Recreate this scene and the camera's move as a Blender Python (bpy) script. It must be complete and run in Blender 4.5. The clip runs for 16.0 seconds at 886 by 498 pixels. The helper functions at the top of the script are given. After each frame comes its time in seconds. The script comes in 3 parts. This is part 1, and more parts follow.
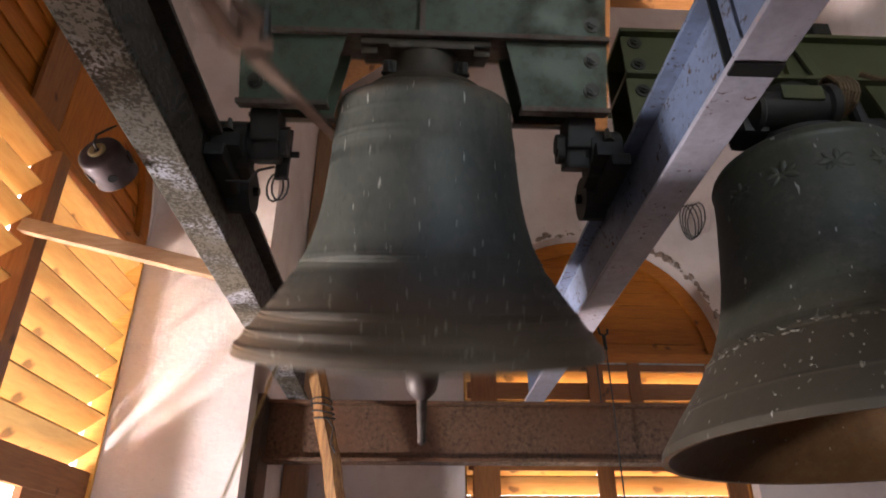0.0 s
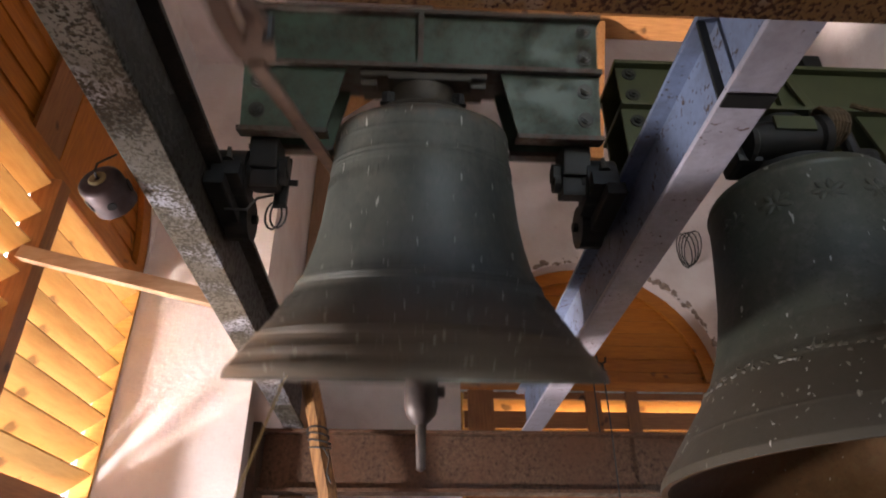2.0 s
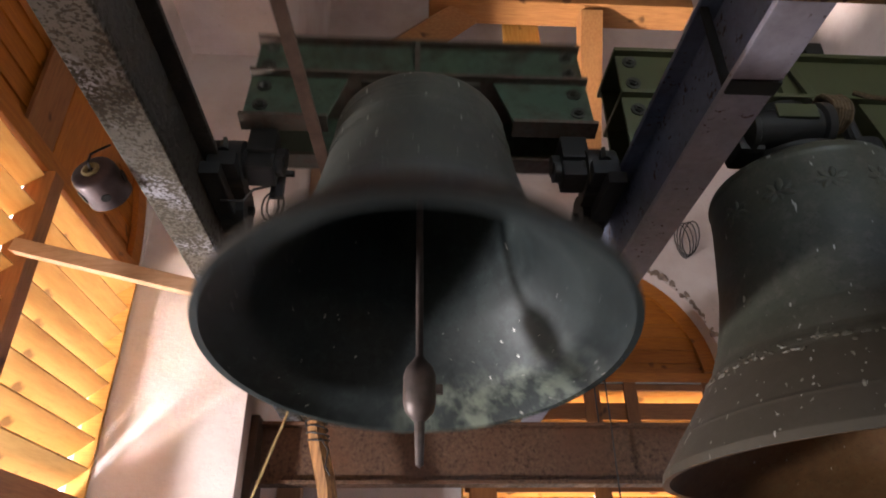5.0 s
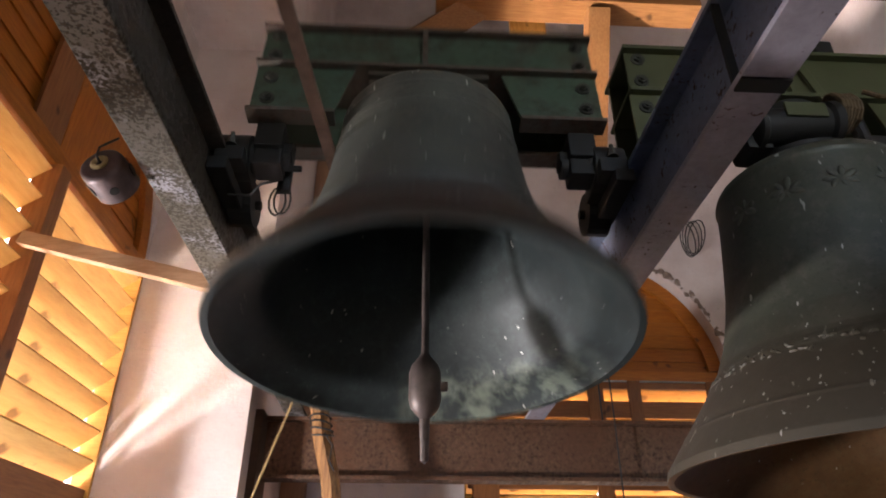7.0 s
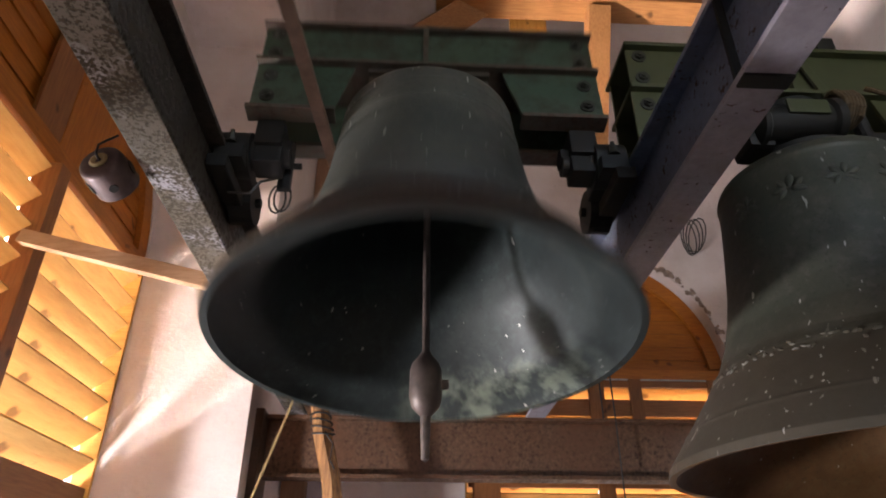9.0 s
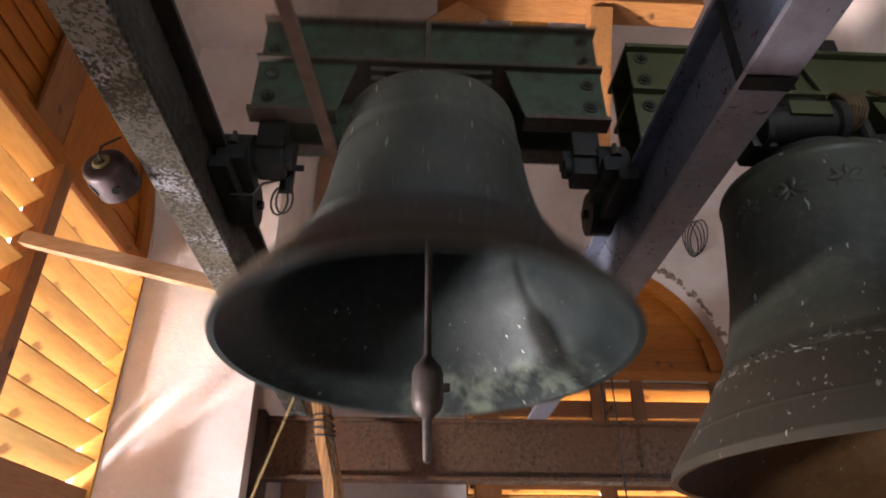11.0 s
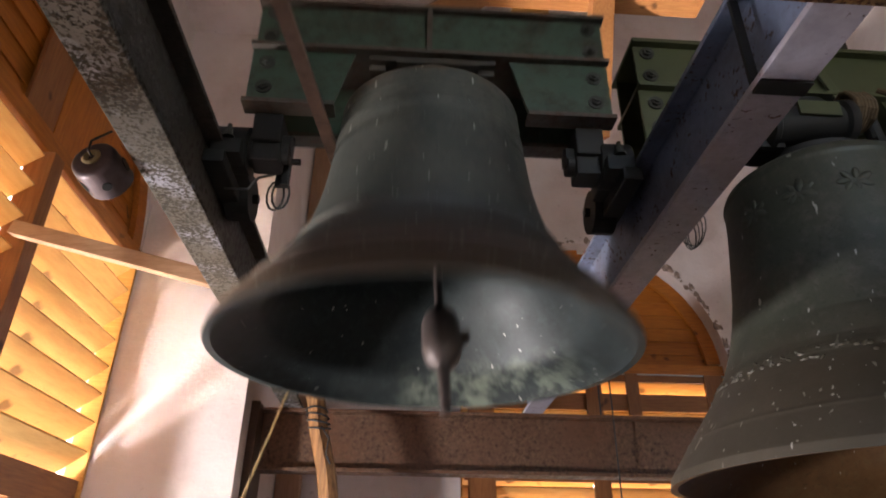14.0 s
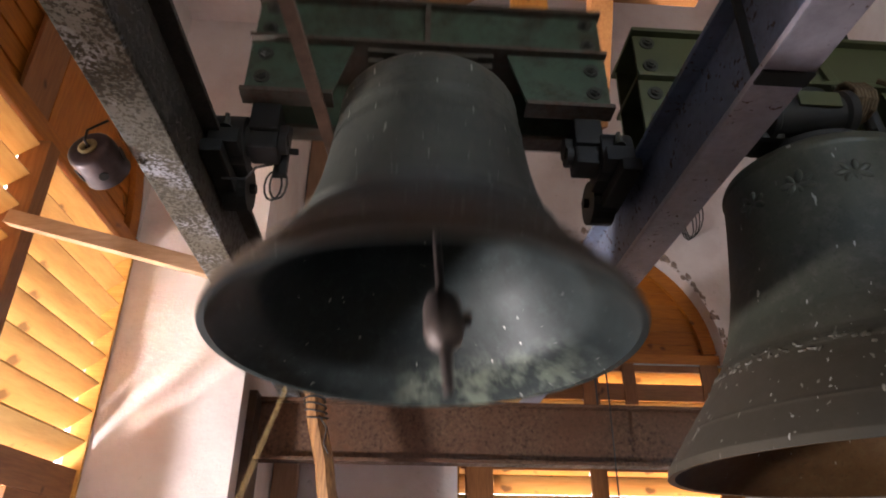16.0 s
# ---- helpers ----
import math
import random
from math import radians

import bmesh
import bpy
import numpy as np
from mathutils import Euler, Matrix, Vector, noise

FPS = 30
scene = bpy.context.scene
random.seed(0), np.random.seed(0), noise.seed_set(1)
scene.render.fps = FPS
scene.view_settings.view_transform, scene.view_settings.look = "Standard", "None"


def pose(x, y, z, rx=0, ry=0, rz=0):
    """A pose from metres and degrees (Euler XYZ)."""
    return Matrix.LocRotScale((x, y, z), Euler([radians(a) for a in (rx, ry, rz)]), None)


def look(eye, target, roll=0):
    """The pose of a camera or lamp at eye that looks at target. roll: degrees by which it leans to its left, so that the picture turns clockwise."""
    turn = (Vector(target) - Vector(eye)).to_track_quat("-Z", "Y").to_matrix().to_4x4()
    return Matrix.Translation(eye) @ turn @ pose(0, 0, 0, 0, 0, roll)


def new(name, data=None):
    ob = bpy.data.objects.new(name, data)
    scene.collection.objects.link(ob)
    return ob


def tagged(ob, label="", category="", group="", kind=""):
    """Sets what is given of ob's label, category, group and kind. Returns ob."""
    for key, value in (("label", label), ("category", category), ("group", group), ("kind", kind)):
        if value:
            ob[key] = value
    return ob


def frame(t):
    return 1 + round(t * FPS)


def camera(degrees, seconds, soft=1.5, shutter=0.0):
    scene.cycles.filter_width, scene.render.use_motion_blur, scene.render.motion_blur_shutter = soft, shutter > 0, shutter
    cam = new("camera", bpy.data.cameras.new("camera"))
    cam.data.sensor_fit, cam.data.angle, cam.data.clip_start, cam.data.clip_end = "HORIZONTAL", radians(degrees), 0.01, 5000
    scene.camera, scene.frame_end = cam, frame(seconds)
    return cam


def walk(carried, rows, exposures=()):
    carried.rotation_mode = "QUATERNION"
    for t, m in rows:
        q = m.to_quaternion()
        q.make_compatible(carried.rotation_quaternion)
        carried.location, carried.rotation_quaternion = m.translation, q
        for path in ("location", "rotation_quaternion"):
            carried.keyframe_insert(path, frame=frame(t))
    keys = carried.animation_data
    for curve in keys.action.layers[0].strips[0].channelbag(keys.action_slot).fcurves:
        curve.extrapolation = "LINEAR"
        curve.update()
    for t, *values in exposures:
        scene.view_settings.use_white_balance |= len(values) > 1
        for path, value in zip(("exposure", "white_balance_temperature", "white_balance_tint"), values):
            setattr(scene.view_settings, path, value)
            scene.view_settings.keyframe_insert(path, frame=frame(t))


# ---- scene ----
LENS = 68.0
cam = camera(LENS, 16.0, soft=1.9, shutter=0.5)

# seconds, x, y, z, yaw, pitch, roll: a hand-held camera under the bell frame
PATH = [
    (0, 0.017, -0.017, 1.596, -2.84, 27.65, -0.19),
    (0.5, 0.017, -0.020, 1.592, -3.16, 27.81, -0.37),
    (1, 0.015, -0.023, 1.592, -3.23, 28.05, -0.31),
    (1.5, 0.013, -0.020, 1.593, -3.21, 28.54, -0.34),
    (2, 0.017, -0.026, 1.594, -3.10, 30.03, -0.24),
    (2.5, 0.018, -0.031, 1.597, -3.36, 31.98, -0.37),
    (3, 0.015, -0.033, 1.596, -3.73, 32.96, -0.54),
    (3.5, 0.010, -0.025, 1.600, -4.09, 33.13, -0.82),
    (4, 0.013, -0.015, 1.602, -4.01, 32.05, -0.89),
    (4.5, 0.011, -0.003, 1.604, -3.62, 29.53, -0.89),
    (7, 0.000, 0.000, 1.600, -3.05, 29.07, 0.00),
    (7.5, -0.002, 0.008, 1.602, -3.10, 28.96, -0.06),
    (8, -0.004, 0.007, 1.602, -3.04, 28.89, -0.06),
    (8.5, -0.001, 0.007, 1.600, -3.00, 28.91, -0.08),
    (9, -0.001, 0.009, 1.601, -3.02, 28.96, -0.03),
    (11.5, -0.005, 0.007, 1.602, -2.78, 29.08, 0.14),
    (12, -0.006, 0.005, 1.602, -2.60, 29.09, 0.29),
    (12.5, -0.006, 0.002, 1.600, -2.53, 29.16, 0.40),
    (13, -0.009, 0.013, 1.621, -2.74, 29.15, -0.07),
    (13.5, -0.017, 0.029, 1.657, -3.07, 28.44, 0.36),
    (14, -0.018, 0.027, 1.667, -3.40, 27.73, 0.53),
    (14.5, -0.020, 0.027, 1.669, -3.68, 27.44, 0.51),
    (15, -0.023, 0.031, 1.668, -3.87, 27.25, 0.36),
    (15.5, -0.024, 0.036, 1.668, -3.84, 26.98, 0.54),
    (16, -0.024, 0.030, 1.674, -3.73, 26.78, 0.49),
]
walk(cam, [(t, pose(x, y, z, 0, 0, yaw) @ pose(0, 0, 0, 90 + pitch, 0, 0) @ pose(0, 0, 0, 0, 0, roll))
           for t, x, y, z, yaw, pitch, roll in PATH],
     exposures=[(0, 3.06, 7100, 20), (16, 3.06, 7100, 20)])

# ---- world, sun and light ----
world = bpy.data.worlds.new("sky")
scene.world = world
world.use_nodes = True
wt = world.node_tree
sky = wt.nodes.new("ShaderNodeTexSky")
sky.sky_type = "NISHITA"
sky.sun_disc = False
SUN_EL, SUN_AZ = 40.0, 326.0       # degrees; azimuth clockwise from +y
sky.sun_elevation, sky.sun_rotation = radians(SUN_EL), radians(SUN_AZ)
wt.nodes["Background"].inputs["Strength"].default_value = 0.15
wt.links.new(sky.outputs[0], wt.nodes["Background"].inputs["Color"])

sun_data = bpy.data.lights.new("sun", "SUN")
sun_data.energy, sun_data.angle, sun_data.color = 2.2, radians(0.5), (1.0, 0.93, 0.82)
sun = new("sun", sun_data)
a, e = radians(SUN_AZ), radians(SUN_EL)
sun.matrix_basis = look((math.sin(a) * math.cos(e) * 40, math.cos(a) * math.cos(e) * 40, math.sin(e) * 40), (0, 0, 0))


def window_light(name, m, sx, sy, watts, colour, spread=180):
    """An area lamp for daylight, in an opening or added outside one."""
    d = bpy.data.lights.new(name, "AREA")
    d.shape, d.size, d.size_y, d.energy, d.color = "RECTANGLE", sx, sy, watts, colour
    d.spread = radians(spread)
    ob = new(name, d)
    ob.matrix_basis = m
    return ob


# ---- helpers of this scene ----
def mat(name, nodes):
    m = bpy.data.materials.new(name)
    m.use_nodes = True
    nodes(m.node_tree, m.node_tree.nodes["Principled BSDF"])
    return m


def node(t, kind, **inputs):
    n = t.nodes.new(kind)
    for k, v in inputs.items():
        n.inputs[k.replace("_", " ")].default_value = v
    return n


def noise_tex(t, scale, detail=6.0, rough=0.6, stretch=(1, 1, 1), shift=0.0):
    co = t.nodes.new("ShaderNodeTexCoord")
    mp = node(t, "ShaderNodeMapping", Scale=stretch, Location=(shift, shift * 0.7, shift * 1.3))
    n = node(t, "ShaderNodeTexNoise", Scale=scale, Detail=detail, Roughness=rough)
    t.links.new(co.outputs["Object"], mp.inputs[0])
    t.links.new(mp.outputs[0], n.inputs["Vector"])
    return n.outputs["Fac"]


def ramp(t, fac, stops, hard=False):
    r = t.nodes.new("ShaderNodeValToRGB")
    while len(r.color_ramp.elements) < len(stops):
        r.color_ramp.elements.new(0.5)
    for el, (p, c) in zip(r.color_ramp.elements, stops):
        el.position, el.color = p, (*c, 1)
    if hard:
        r.color_ramp.interpolation = "CONSTANT"
    t.links.new(fac, r.inputs[0])
    return r.outputs[0]


def mix(t, fac, a, b, blend="MIX"):
    m = t.nodes.new("ShaderNodeMix")
    m.data_type, m.blend_type = "RGBA", blend
    for sock, v in ((m.inputs[0], fac), (m.inputs[6], a), (m.inputs[7], b)):
        if isinstance(v, bpy.types.NodeSocket):
            t.links.new(v, sock)
        else:
            sock.default_value = v if isinstance(v, (int, float)) else (*v, 1)
    return m.outputs[2]


def grey(t, fac, lo, hi, p0=0.3, p1=0.7):
    return ramp(t, fac, ((p0, (lo, lo, lo)), (p1, (hi, hi, hi))))


def bump(t, p, height, strength, dist=0.01):
    b = node(t, "ShaderNodeBump", Strength=strength, Distance=dist)
    t.links.new(height, b.inputs["Height"])
    t.links.new(b.outputs[0], p.inputs["Normal"])


def put(t, p, base=None, rough=None, metal=None):
    for key, v in (("Base Color", base), ("Roughness", rough), ("Metallic", metal)):
        if v is None:
            continue
        if isinstance(v, bpy.types.NodeSocket):
            t.links.new(v, p.inputs[key])
        elif isinstance(v, tuple):
            p.inputs[key].default_value = (*v, 1)
        else:
            p.inputs[key].default_value = v


def node_math(t, op, value, a, b):
    m = t.nodes.new("ShaderNodeMath")
    m.operation = op
    m.inputs[1].default_value, m.inputs[2].default_value = a, b
    t.links.new(value, m.inputs[0])
    return m.outputs[0]


# ---- materials ----
def m_wood(name, light, dark, stretch, scale=6.0, rough=0.55, knots=True, vary=0.25):
    def f(t, p):
        g = noise_tex(t, scale, 8, 0.65, stretch)
        c = ramp(t, g, ((0.3, dark), (0.62, light)))
        rnd = t.nodes.new("ShaderNodeObjectInfo").outputs["Random"]
        c = mix(t, 1.0, c, grey(t, rnd, 1 - vary, 1.0, 0.0, 1.0), "MULTIPLY")
        if knots:
            k = noise_tex(t, 7, 1, 0.4, (1, 1, 1), 3.0)
            c = mix(t, ramp(t, k, ((0.70, (0, 0, 0)), (0.76, (1, 1, 1)))), c, tuple(x * 0.35 for x in dark))
        st = noise_tex(t, 1.7, 4, 0.6, (1, 1, 1), 8.0)
        c = mix(t, ramp(t, st, ((0.55, (0, 0, 0)), (0.8, (0.5, 0.5, 0.5)))), c, tuple(x * 0.45 for x in light))
        put(t, p, c, rough)
        bump(t, p, g, 0.25, 0.004)
    return mat(name, f)


PINE, PINE_D = (0.76, 0.42, 0.11), (0.62, 0.28, 0.055)
AMBER, AMBER_D = (0.52, 0.165, 0.012), (0.34, 0.090, 0.007)
wood_z = m_wood("pine_grain_z", PINE, PINE_D, (12, 12, 1))
amber_x = m_wood("aged_pine_grain_x", AMBER, AMBER_D, (1, 12, 12))
amber_v = m_wood("aged_pine_grain_v", AMBER, AMBER_D, (12, 1, 12))
red_v = m_wood("stained_wood_grain_v", (0.36, 0.14, 0.045), (0.24, 0.08, 0.024), (12, 1, 12))
red_x = m_wood("stained_wood_grain_x", (0.36, 0.14, 0.045), (0.24, 0.08, 0.024), (1, 12, 12))
slat_wood = m_wood("bleached_pine", (0.74, 0.43, 0.145), (0.62, 0.32, 0.095), (1, 10, 10), 5.0, 0.55, True, 0.12)
wood_red = m_wood("stained_wood", (0.36, 0.14, 0.045), (0.24, 0.08, 0.024), (10, 10, 1))
wood_grey = m_wood("planed_lath", (0.58, 0.36, 0.22), (0.42, 0.23, 0.12), (1, 12, 12))
timber_x = m_wood("brown_timber_x", (0.50, 0.235, 0.085), (0.36, 0.15, 0.05), (1, 12, 12))
timber_z = m_wood("brown_timber_z", (0.50, 0.235, 0.085), (0.36, 0.15, 0.05), (12, 12, 1))
wood_dark = m_wood("old_dark_wood", (0.10, 0.05, 0.028), (0.05, 0.025, 0.015), (1, 9, 9))
wood_pole = m_wood("split_pole", (0.52, 0.26, 0.10), (0.12, 0.05, 0.02), (9, 9, 1), 5.0, 0.6)
wood_post = m_wood("pale_planed_post", (0.60, 0.36, 0.23), (0.46, 0.25, 0.14), (12, 12, 1), 5.0, 0.6)


def _plaster(t, p):
    a = noise_tex(t, 2.3, 7, 0.65)
    b = noise_tex(t, 22, 6, 0.7, (1, 1, 1), 5)
    c = ramp(t, a, ((0.3, (0.67, 0.57, 0.54)), (0.5, (0.77, 0.68, 0.655)), (0.75, (0.83, 0.77, 0.75))))
    c = mix(t, ramp(t, b, ((0.62, (0, 0, 0)), (0.74, (0.45, 0.45, 0.45)))), c, (0.30, 0.23, 0.19))
    put(t, p, c, 0.92)
    bump(t, p, mix(t, 0.4, a, b), 0.6, 0.02)


plaster = mat("lime_plaster", _plaster)


def m_speckled(name, paint, rust_a, rust_b, lo, hi, scale, metal=0.0, stretch=(1, 1, 1)):
    """Old paint with rust that has eaten through in spots."""
    def f(t, p):
        big = noise_tex(t, 2.5, 3, 0.5, stretch, 2)
        fine = noise_tex(t, scale, 9, 0.72, stretch, 7)
        m = t.nodes.new("ShaderNodeMath")
        m.operation = "MULTIPLY_ADD"
        m.inputs[1].default_value = 0.55
        t.links.new(big, m.inputs[0])
        t.links.new(fine, m.inputs[2])
        fac = ramp(t, m.outputs[0], ((lo, (0, 0, 0)), (hi, (1, 1, 1))))
        rust = ramp(t, noise_tex(t, 40, 4, 0.7), ((0.35, rust_a), (0.65, rust_b)))
        tint = mix(t, ramp(t, noise_tex(t, 5, 5, 0.6, (1, 1, 1), 11), ((0.35, (0, 0, 0)), (0.7, (0.6, 0.6, 0.6)))), paint, tuple(x * 0.62 for x in paint))
        put(t, p, mix(t, fac, tint, rust), mix(t, fac, (0.42, 0.42, 0.42), (0.85, 0.85, 0.85)), metal)
        bump(t, p, fac, 0.35, 0.003)
    return mat(name, f)


def m_spots(name, paint, worn, spot_a, spot_b, scale, cover, patch, stretch=(1, 1, 1)):
    """Painted steel, worn through in patches, with rust pits that crowd and thin out."""
    def f(t, p):
        big = noise_tex(t, 4.5, 5, 0.6, stretch, 2)
        worn_fac = ramp(t, big, ((patch - 0.05, (0, 0, 0)), (patch + 0.06, (1, 1, 1))))
        c = mix(t, worn_fac, paint, worn)
        c = mix(t, ramp(t, noise_tex(t, 26, 5, 0.7, (1, 1, 1), 13), ((0.35, (0, 0, 0)), (0.75, (0.6, 0.6, 0.6)))), c, tuple(x * 0.6 for x in worn))
        pits = noise_tex(t, scale, 2.5, 0.55, (1, 1, 1), 7)
        m = t.nodes.new("ShaderNodeMath")
        m.operation = "MULTIPLY_ADD"
        m.inputs[1].default_value = 0.5
        t.links.new(noise_tex(t, 6.0, 4, 0.6, stretch, 19), m.inputs[0])
        t.links.new(pits, m.inputs[2])
        edge = 0.75 + 0.2 * (0.5 - cover)
        fac = ramp(t, m.outputs[0], ((edge - 0.045, (0, 0, 0)), (edge + 0.05, (1, 1, 1))))
        rust = ramp(t, noise_tex(t, 90, 3, 0.6), ((0.35, spot_a), (0.65, spot_b)))
        put(t, p, mix(t, fac, c, rust), mix(t, fac, (0.45, 0.45, 0.45), (0.85, 0.85, 0.85)))
        bump(t, p, fac, 0.4, 0.002)
    return mat(name, f)


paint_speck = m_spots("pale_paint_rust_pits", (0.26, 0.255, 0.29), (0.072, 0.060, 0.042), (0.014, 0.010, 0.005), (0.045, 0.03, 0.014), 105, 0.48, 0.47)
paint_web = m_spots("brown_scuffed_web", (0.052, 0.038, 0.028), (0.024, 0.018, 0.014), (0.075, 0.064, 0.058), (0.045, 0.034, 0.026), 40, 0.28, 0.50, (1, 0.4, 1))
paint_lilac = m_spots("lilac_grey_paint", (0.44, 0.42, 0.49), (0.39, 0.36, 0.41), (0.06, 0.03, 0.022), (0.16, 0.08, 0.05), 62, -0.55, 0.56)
# blue-grey paint, its colour darkened part way towards the web's look in shade
paint_blue_shaded = m_spots("blue_grey_shaded_paint", (0.165, 0.21, 0.32), (0.13, 0.155, 0.22), (0.04, 0.024, 0.016), (0.10, 0.055, 0.03), 48, -0.30, 0.52)
rust_beam = m_spots("ochre_rust", (0.47, 0.44, 0.41), (0.33, 0.185, 0.068), (0.05, 0.02, 0.014), (0.14, 0.06, 0.03), 120, 0.42, 0.43)
rust_brown = m_speckled("brown_rust", (0.125, 0.050, 0.024), (0.03, 0.012, 0.006), (0.17, 0.095, 0.055), 0.62, 0.92, 26, 0.0, (0.3, 1, 1))
green_paint = m_speckled("green_enamel", (0.050, 0.090, 0.060), (0.022, 0.022, 0.016), (0.06, 0.045, 0.03), 0.70, 0.98, 9)
green_edge = m_speckled("green_edge_worn", (0.080, 0.072, 0.055), (0.06, 0.033, 0.026), (0.12, 0.07, 0.055), 0.66, 0.92, 22)
olive_paint = m_speckled("olive_enamel", (0.075, 0.085, 0.038), (0.05, 0.03, 0.02), (0.16, 0.10, 0.05), 0.96, 1.08, 18)


def m_plain(name, base, rough, metal=0.0, spread=0.35, scale=14):
    def f(t, p):
        n = noise_tex(t, scale, 6, 0.65)
        put(t, p, ramp(t, n, ((0.3, tuple(c * (1 - spread) for c in base)), (0.7, tuple(min(1, c * (1 + spread)) for c in base)))), rough, metal)
        bump(t, p, n, 0.2, 0.003)
    return mat(name, f)


black_iron = m_plain("black_grease_iron", (0.007, 0.0065, 0.006), 0.6)
lever_iron = m_plain("rusted_flat_iron", (0.135, 0.082, 0.058), 0.65)
clapper_iron = m_plain("forged_iron", (0.10, 0.075, 0.068), 0.5, 0.4)
steel_bolt = m_plain("bolt_steel", (0.045, 0.045, 0.038), 0.5, 0.3)
rope_fibre = m_plain("hemp_fibre", (0.52, 0.37, 0.17), 0.9, 0.0, 0.35, 60)
rope_old = m_plain("dirty_hemp", (0.105, 0.068, 0.036), 0.9, 0.0, 0.4, 60)
tin = m_plain("tarnished_tin", (0.11, 0.08, 0.082), 0.45, 0.5)
brass_ring = m_plain("dull_brass", (0.45, 0.37, 0.20), 0.5, 0.5)
wire_mat = m_plain("black_wire", (0.03, 0.028, 0.028), 0.5)
zinc = m_plain("zinc_strip", (0.42, 0.42, 0.42), 0.45, 0.4)
mortar = m_plain("rough_mortar", (0.30, 0.22, 0.18), 0.95, 0.0, 0.5, 30)
ground_mat = m_plain("dark_green_land", (0.075, 0.085, 0.05), 0.95, 0.0, 0.4, 0.5)


def m_bronze(name, base, patina, streaks, dust_z=None, lip=False, grime=(0.135, 0.098, 0.070)):
    """Cast bronze with patina, dust and bird lime; brown dust lies on the flare below dust_z and on the shoulder."""
    def f(t, p):
        a = noise_tex(t, 3.0, 8, 0.65)
        c = ramp(t, a, ((0.3, base), (0.7, patina)))
        run = noise_tex(t, 9.0, 5, 0.6, (1, 1, 0.12), 15)
        c = mix(t, ramp(t, run, ((0.5, (0, 0, 0)), (0.75, (0.55, 0.55, 0.55)))), c, tuple(x * 0.55 for x in base))
        dust = noise_tex(t, 26, 8, 0.7, (1, 1, 1), 4)
        c = mix(t, ramp(t, dust, ((0.5, (0, 0, 0)), (0.78, (0.45, 0.45, 0.45)))), c, tuple(min(v, 2.2 * x) for v, x in zip((0.17, 0.145, 0.125), patina)))
        pit = noise_tex(t, 60, 5, 0.7, (1, 1, 1), 31)
        c = mix(t, ramp(t, pit, ((0.3, (0.6, 0.6, 0.6)), (0.45, (0, 0, 0)))), c, tuple(x * 0.45 for x in base))
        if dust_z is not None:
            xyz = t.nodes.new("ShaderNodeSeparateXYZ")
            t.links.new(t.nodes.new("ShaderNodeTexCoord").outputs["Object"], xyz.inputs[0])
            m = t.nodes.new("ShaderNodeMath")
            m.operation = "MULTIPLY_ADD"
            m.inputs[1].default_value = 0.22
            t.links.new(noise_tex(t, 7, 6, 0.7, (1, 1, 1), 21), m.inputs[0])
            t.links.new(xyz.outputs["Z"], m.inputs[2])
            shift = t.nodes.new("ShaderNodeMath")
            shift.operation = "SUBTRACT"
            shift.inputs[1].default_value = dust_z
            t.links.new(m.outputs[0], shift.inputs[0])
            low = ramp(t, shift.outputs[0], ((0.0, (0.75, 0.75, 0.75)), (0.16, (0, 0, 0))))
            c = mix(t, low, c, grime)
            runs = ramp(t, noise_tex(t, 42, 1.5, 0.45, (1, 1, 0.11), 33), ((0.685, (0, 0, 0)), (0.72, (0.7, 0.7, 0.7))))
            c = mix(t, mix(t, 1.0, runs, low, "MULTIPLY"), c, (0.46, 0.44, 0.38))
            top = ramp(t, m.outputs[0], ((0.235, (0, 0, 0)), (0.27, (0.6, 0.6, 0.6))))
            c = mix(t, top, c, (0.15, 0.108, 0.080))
        if lip:
            # pale verdigris crusts on the lip, where rain runs off
            sep = t.nodes.new("ShaderNodeSeparateXYZ")
            t.links.new(t.nodes.new("ShaderNodeTexCoord").outputs["Object"], sep.inputs[0])
            low = ramp(t, node_math(t, "MULTIPLY_ADD", sep.outputs["Z"], -1.0, 0.0), ((0.58, (0, 0, 0)), (0.66, (1, 1, 1))))
            side = ramp(t, sep.outputs["Y"], ((0.10, (0, 0, 0)), (0.40, (1, 1, 1))))
            side = mix(t, 1.0, side, ramp(t, node_math(t, "MULTIPLY_ADD", sep.outputs["X"], 1.0, 0.1), ((0.0, (0, 0, 0)), (0.12, (1, 1, 1)))), "MULTIPLY")
            crust = ramp(t, noise_tex(t, 11, 7, 0.7, (1, 1, 1), 41), ((0.44, (0, 0, 0)), (0.60, (0.85, 0.85, 0.85))))
            c = mix(t, mix(t, 1.0, mix(t, 1.0, low, side, "MULTIPLY"), crust, "MULTIPLY"), c, (0.15, 0.18, 0.14))
        s = noise_tex(t, 55, 1.5, 0.45, (1, 1, 0.2), 9)
        c = mix(t, ramp(t, s, ((streaks, (0, 0, 0)), (streaks + 0.02, (0.8, 0.8, 0.8)))), c, (0.5, 0.49, 0.45))
        put(t, p, c, grey(t, a, 0.44, 0.66), 0.25)
        bump(t, p, mix(t, 0.5, dust, pit), 0.4, 0.003)
    return mat(name, f)


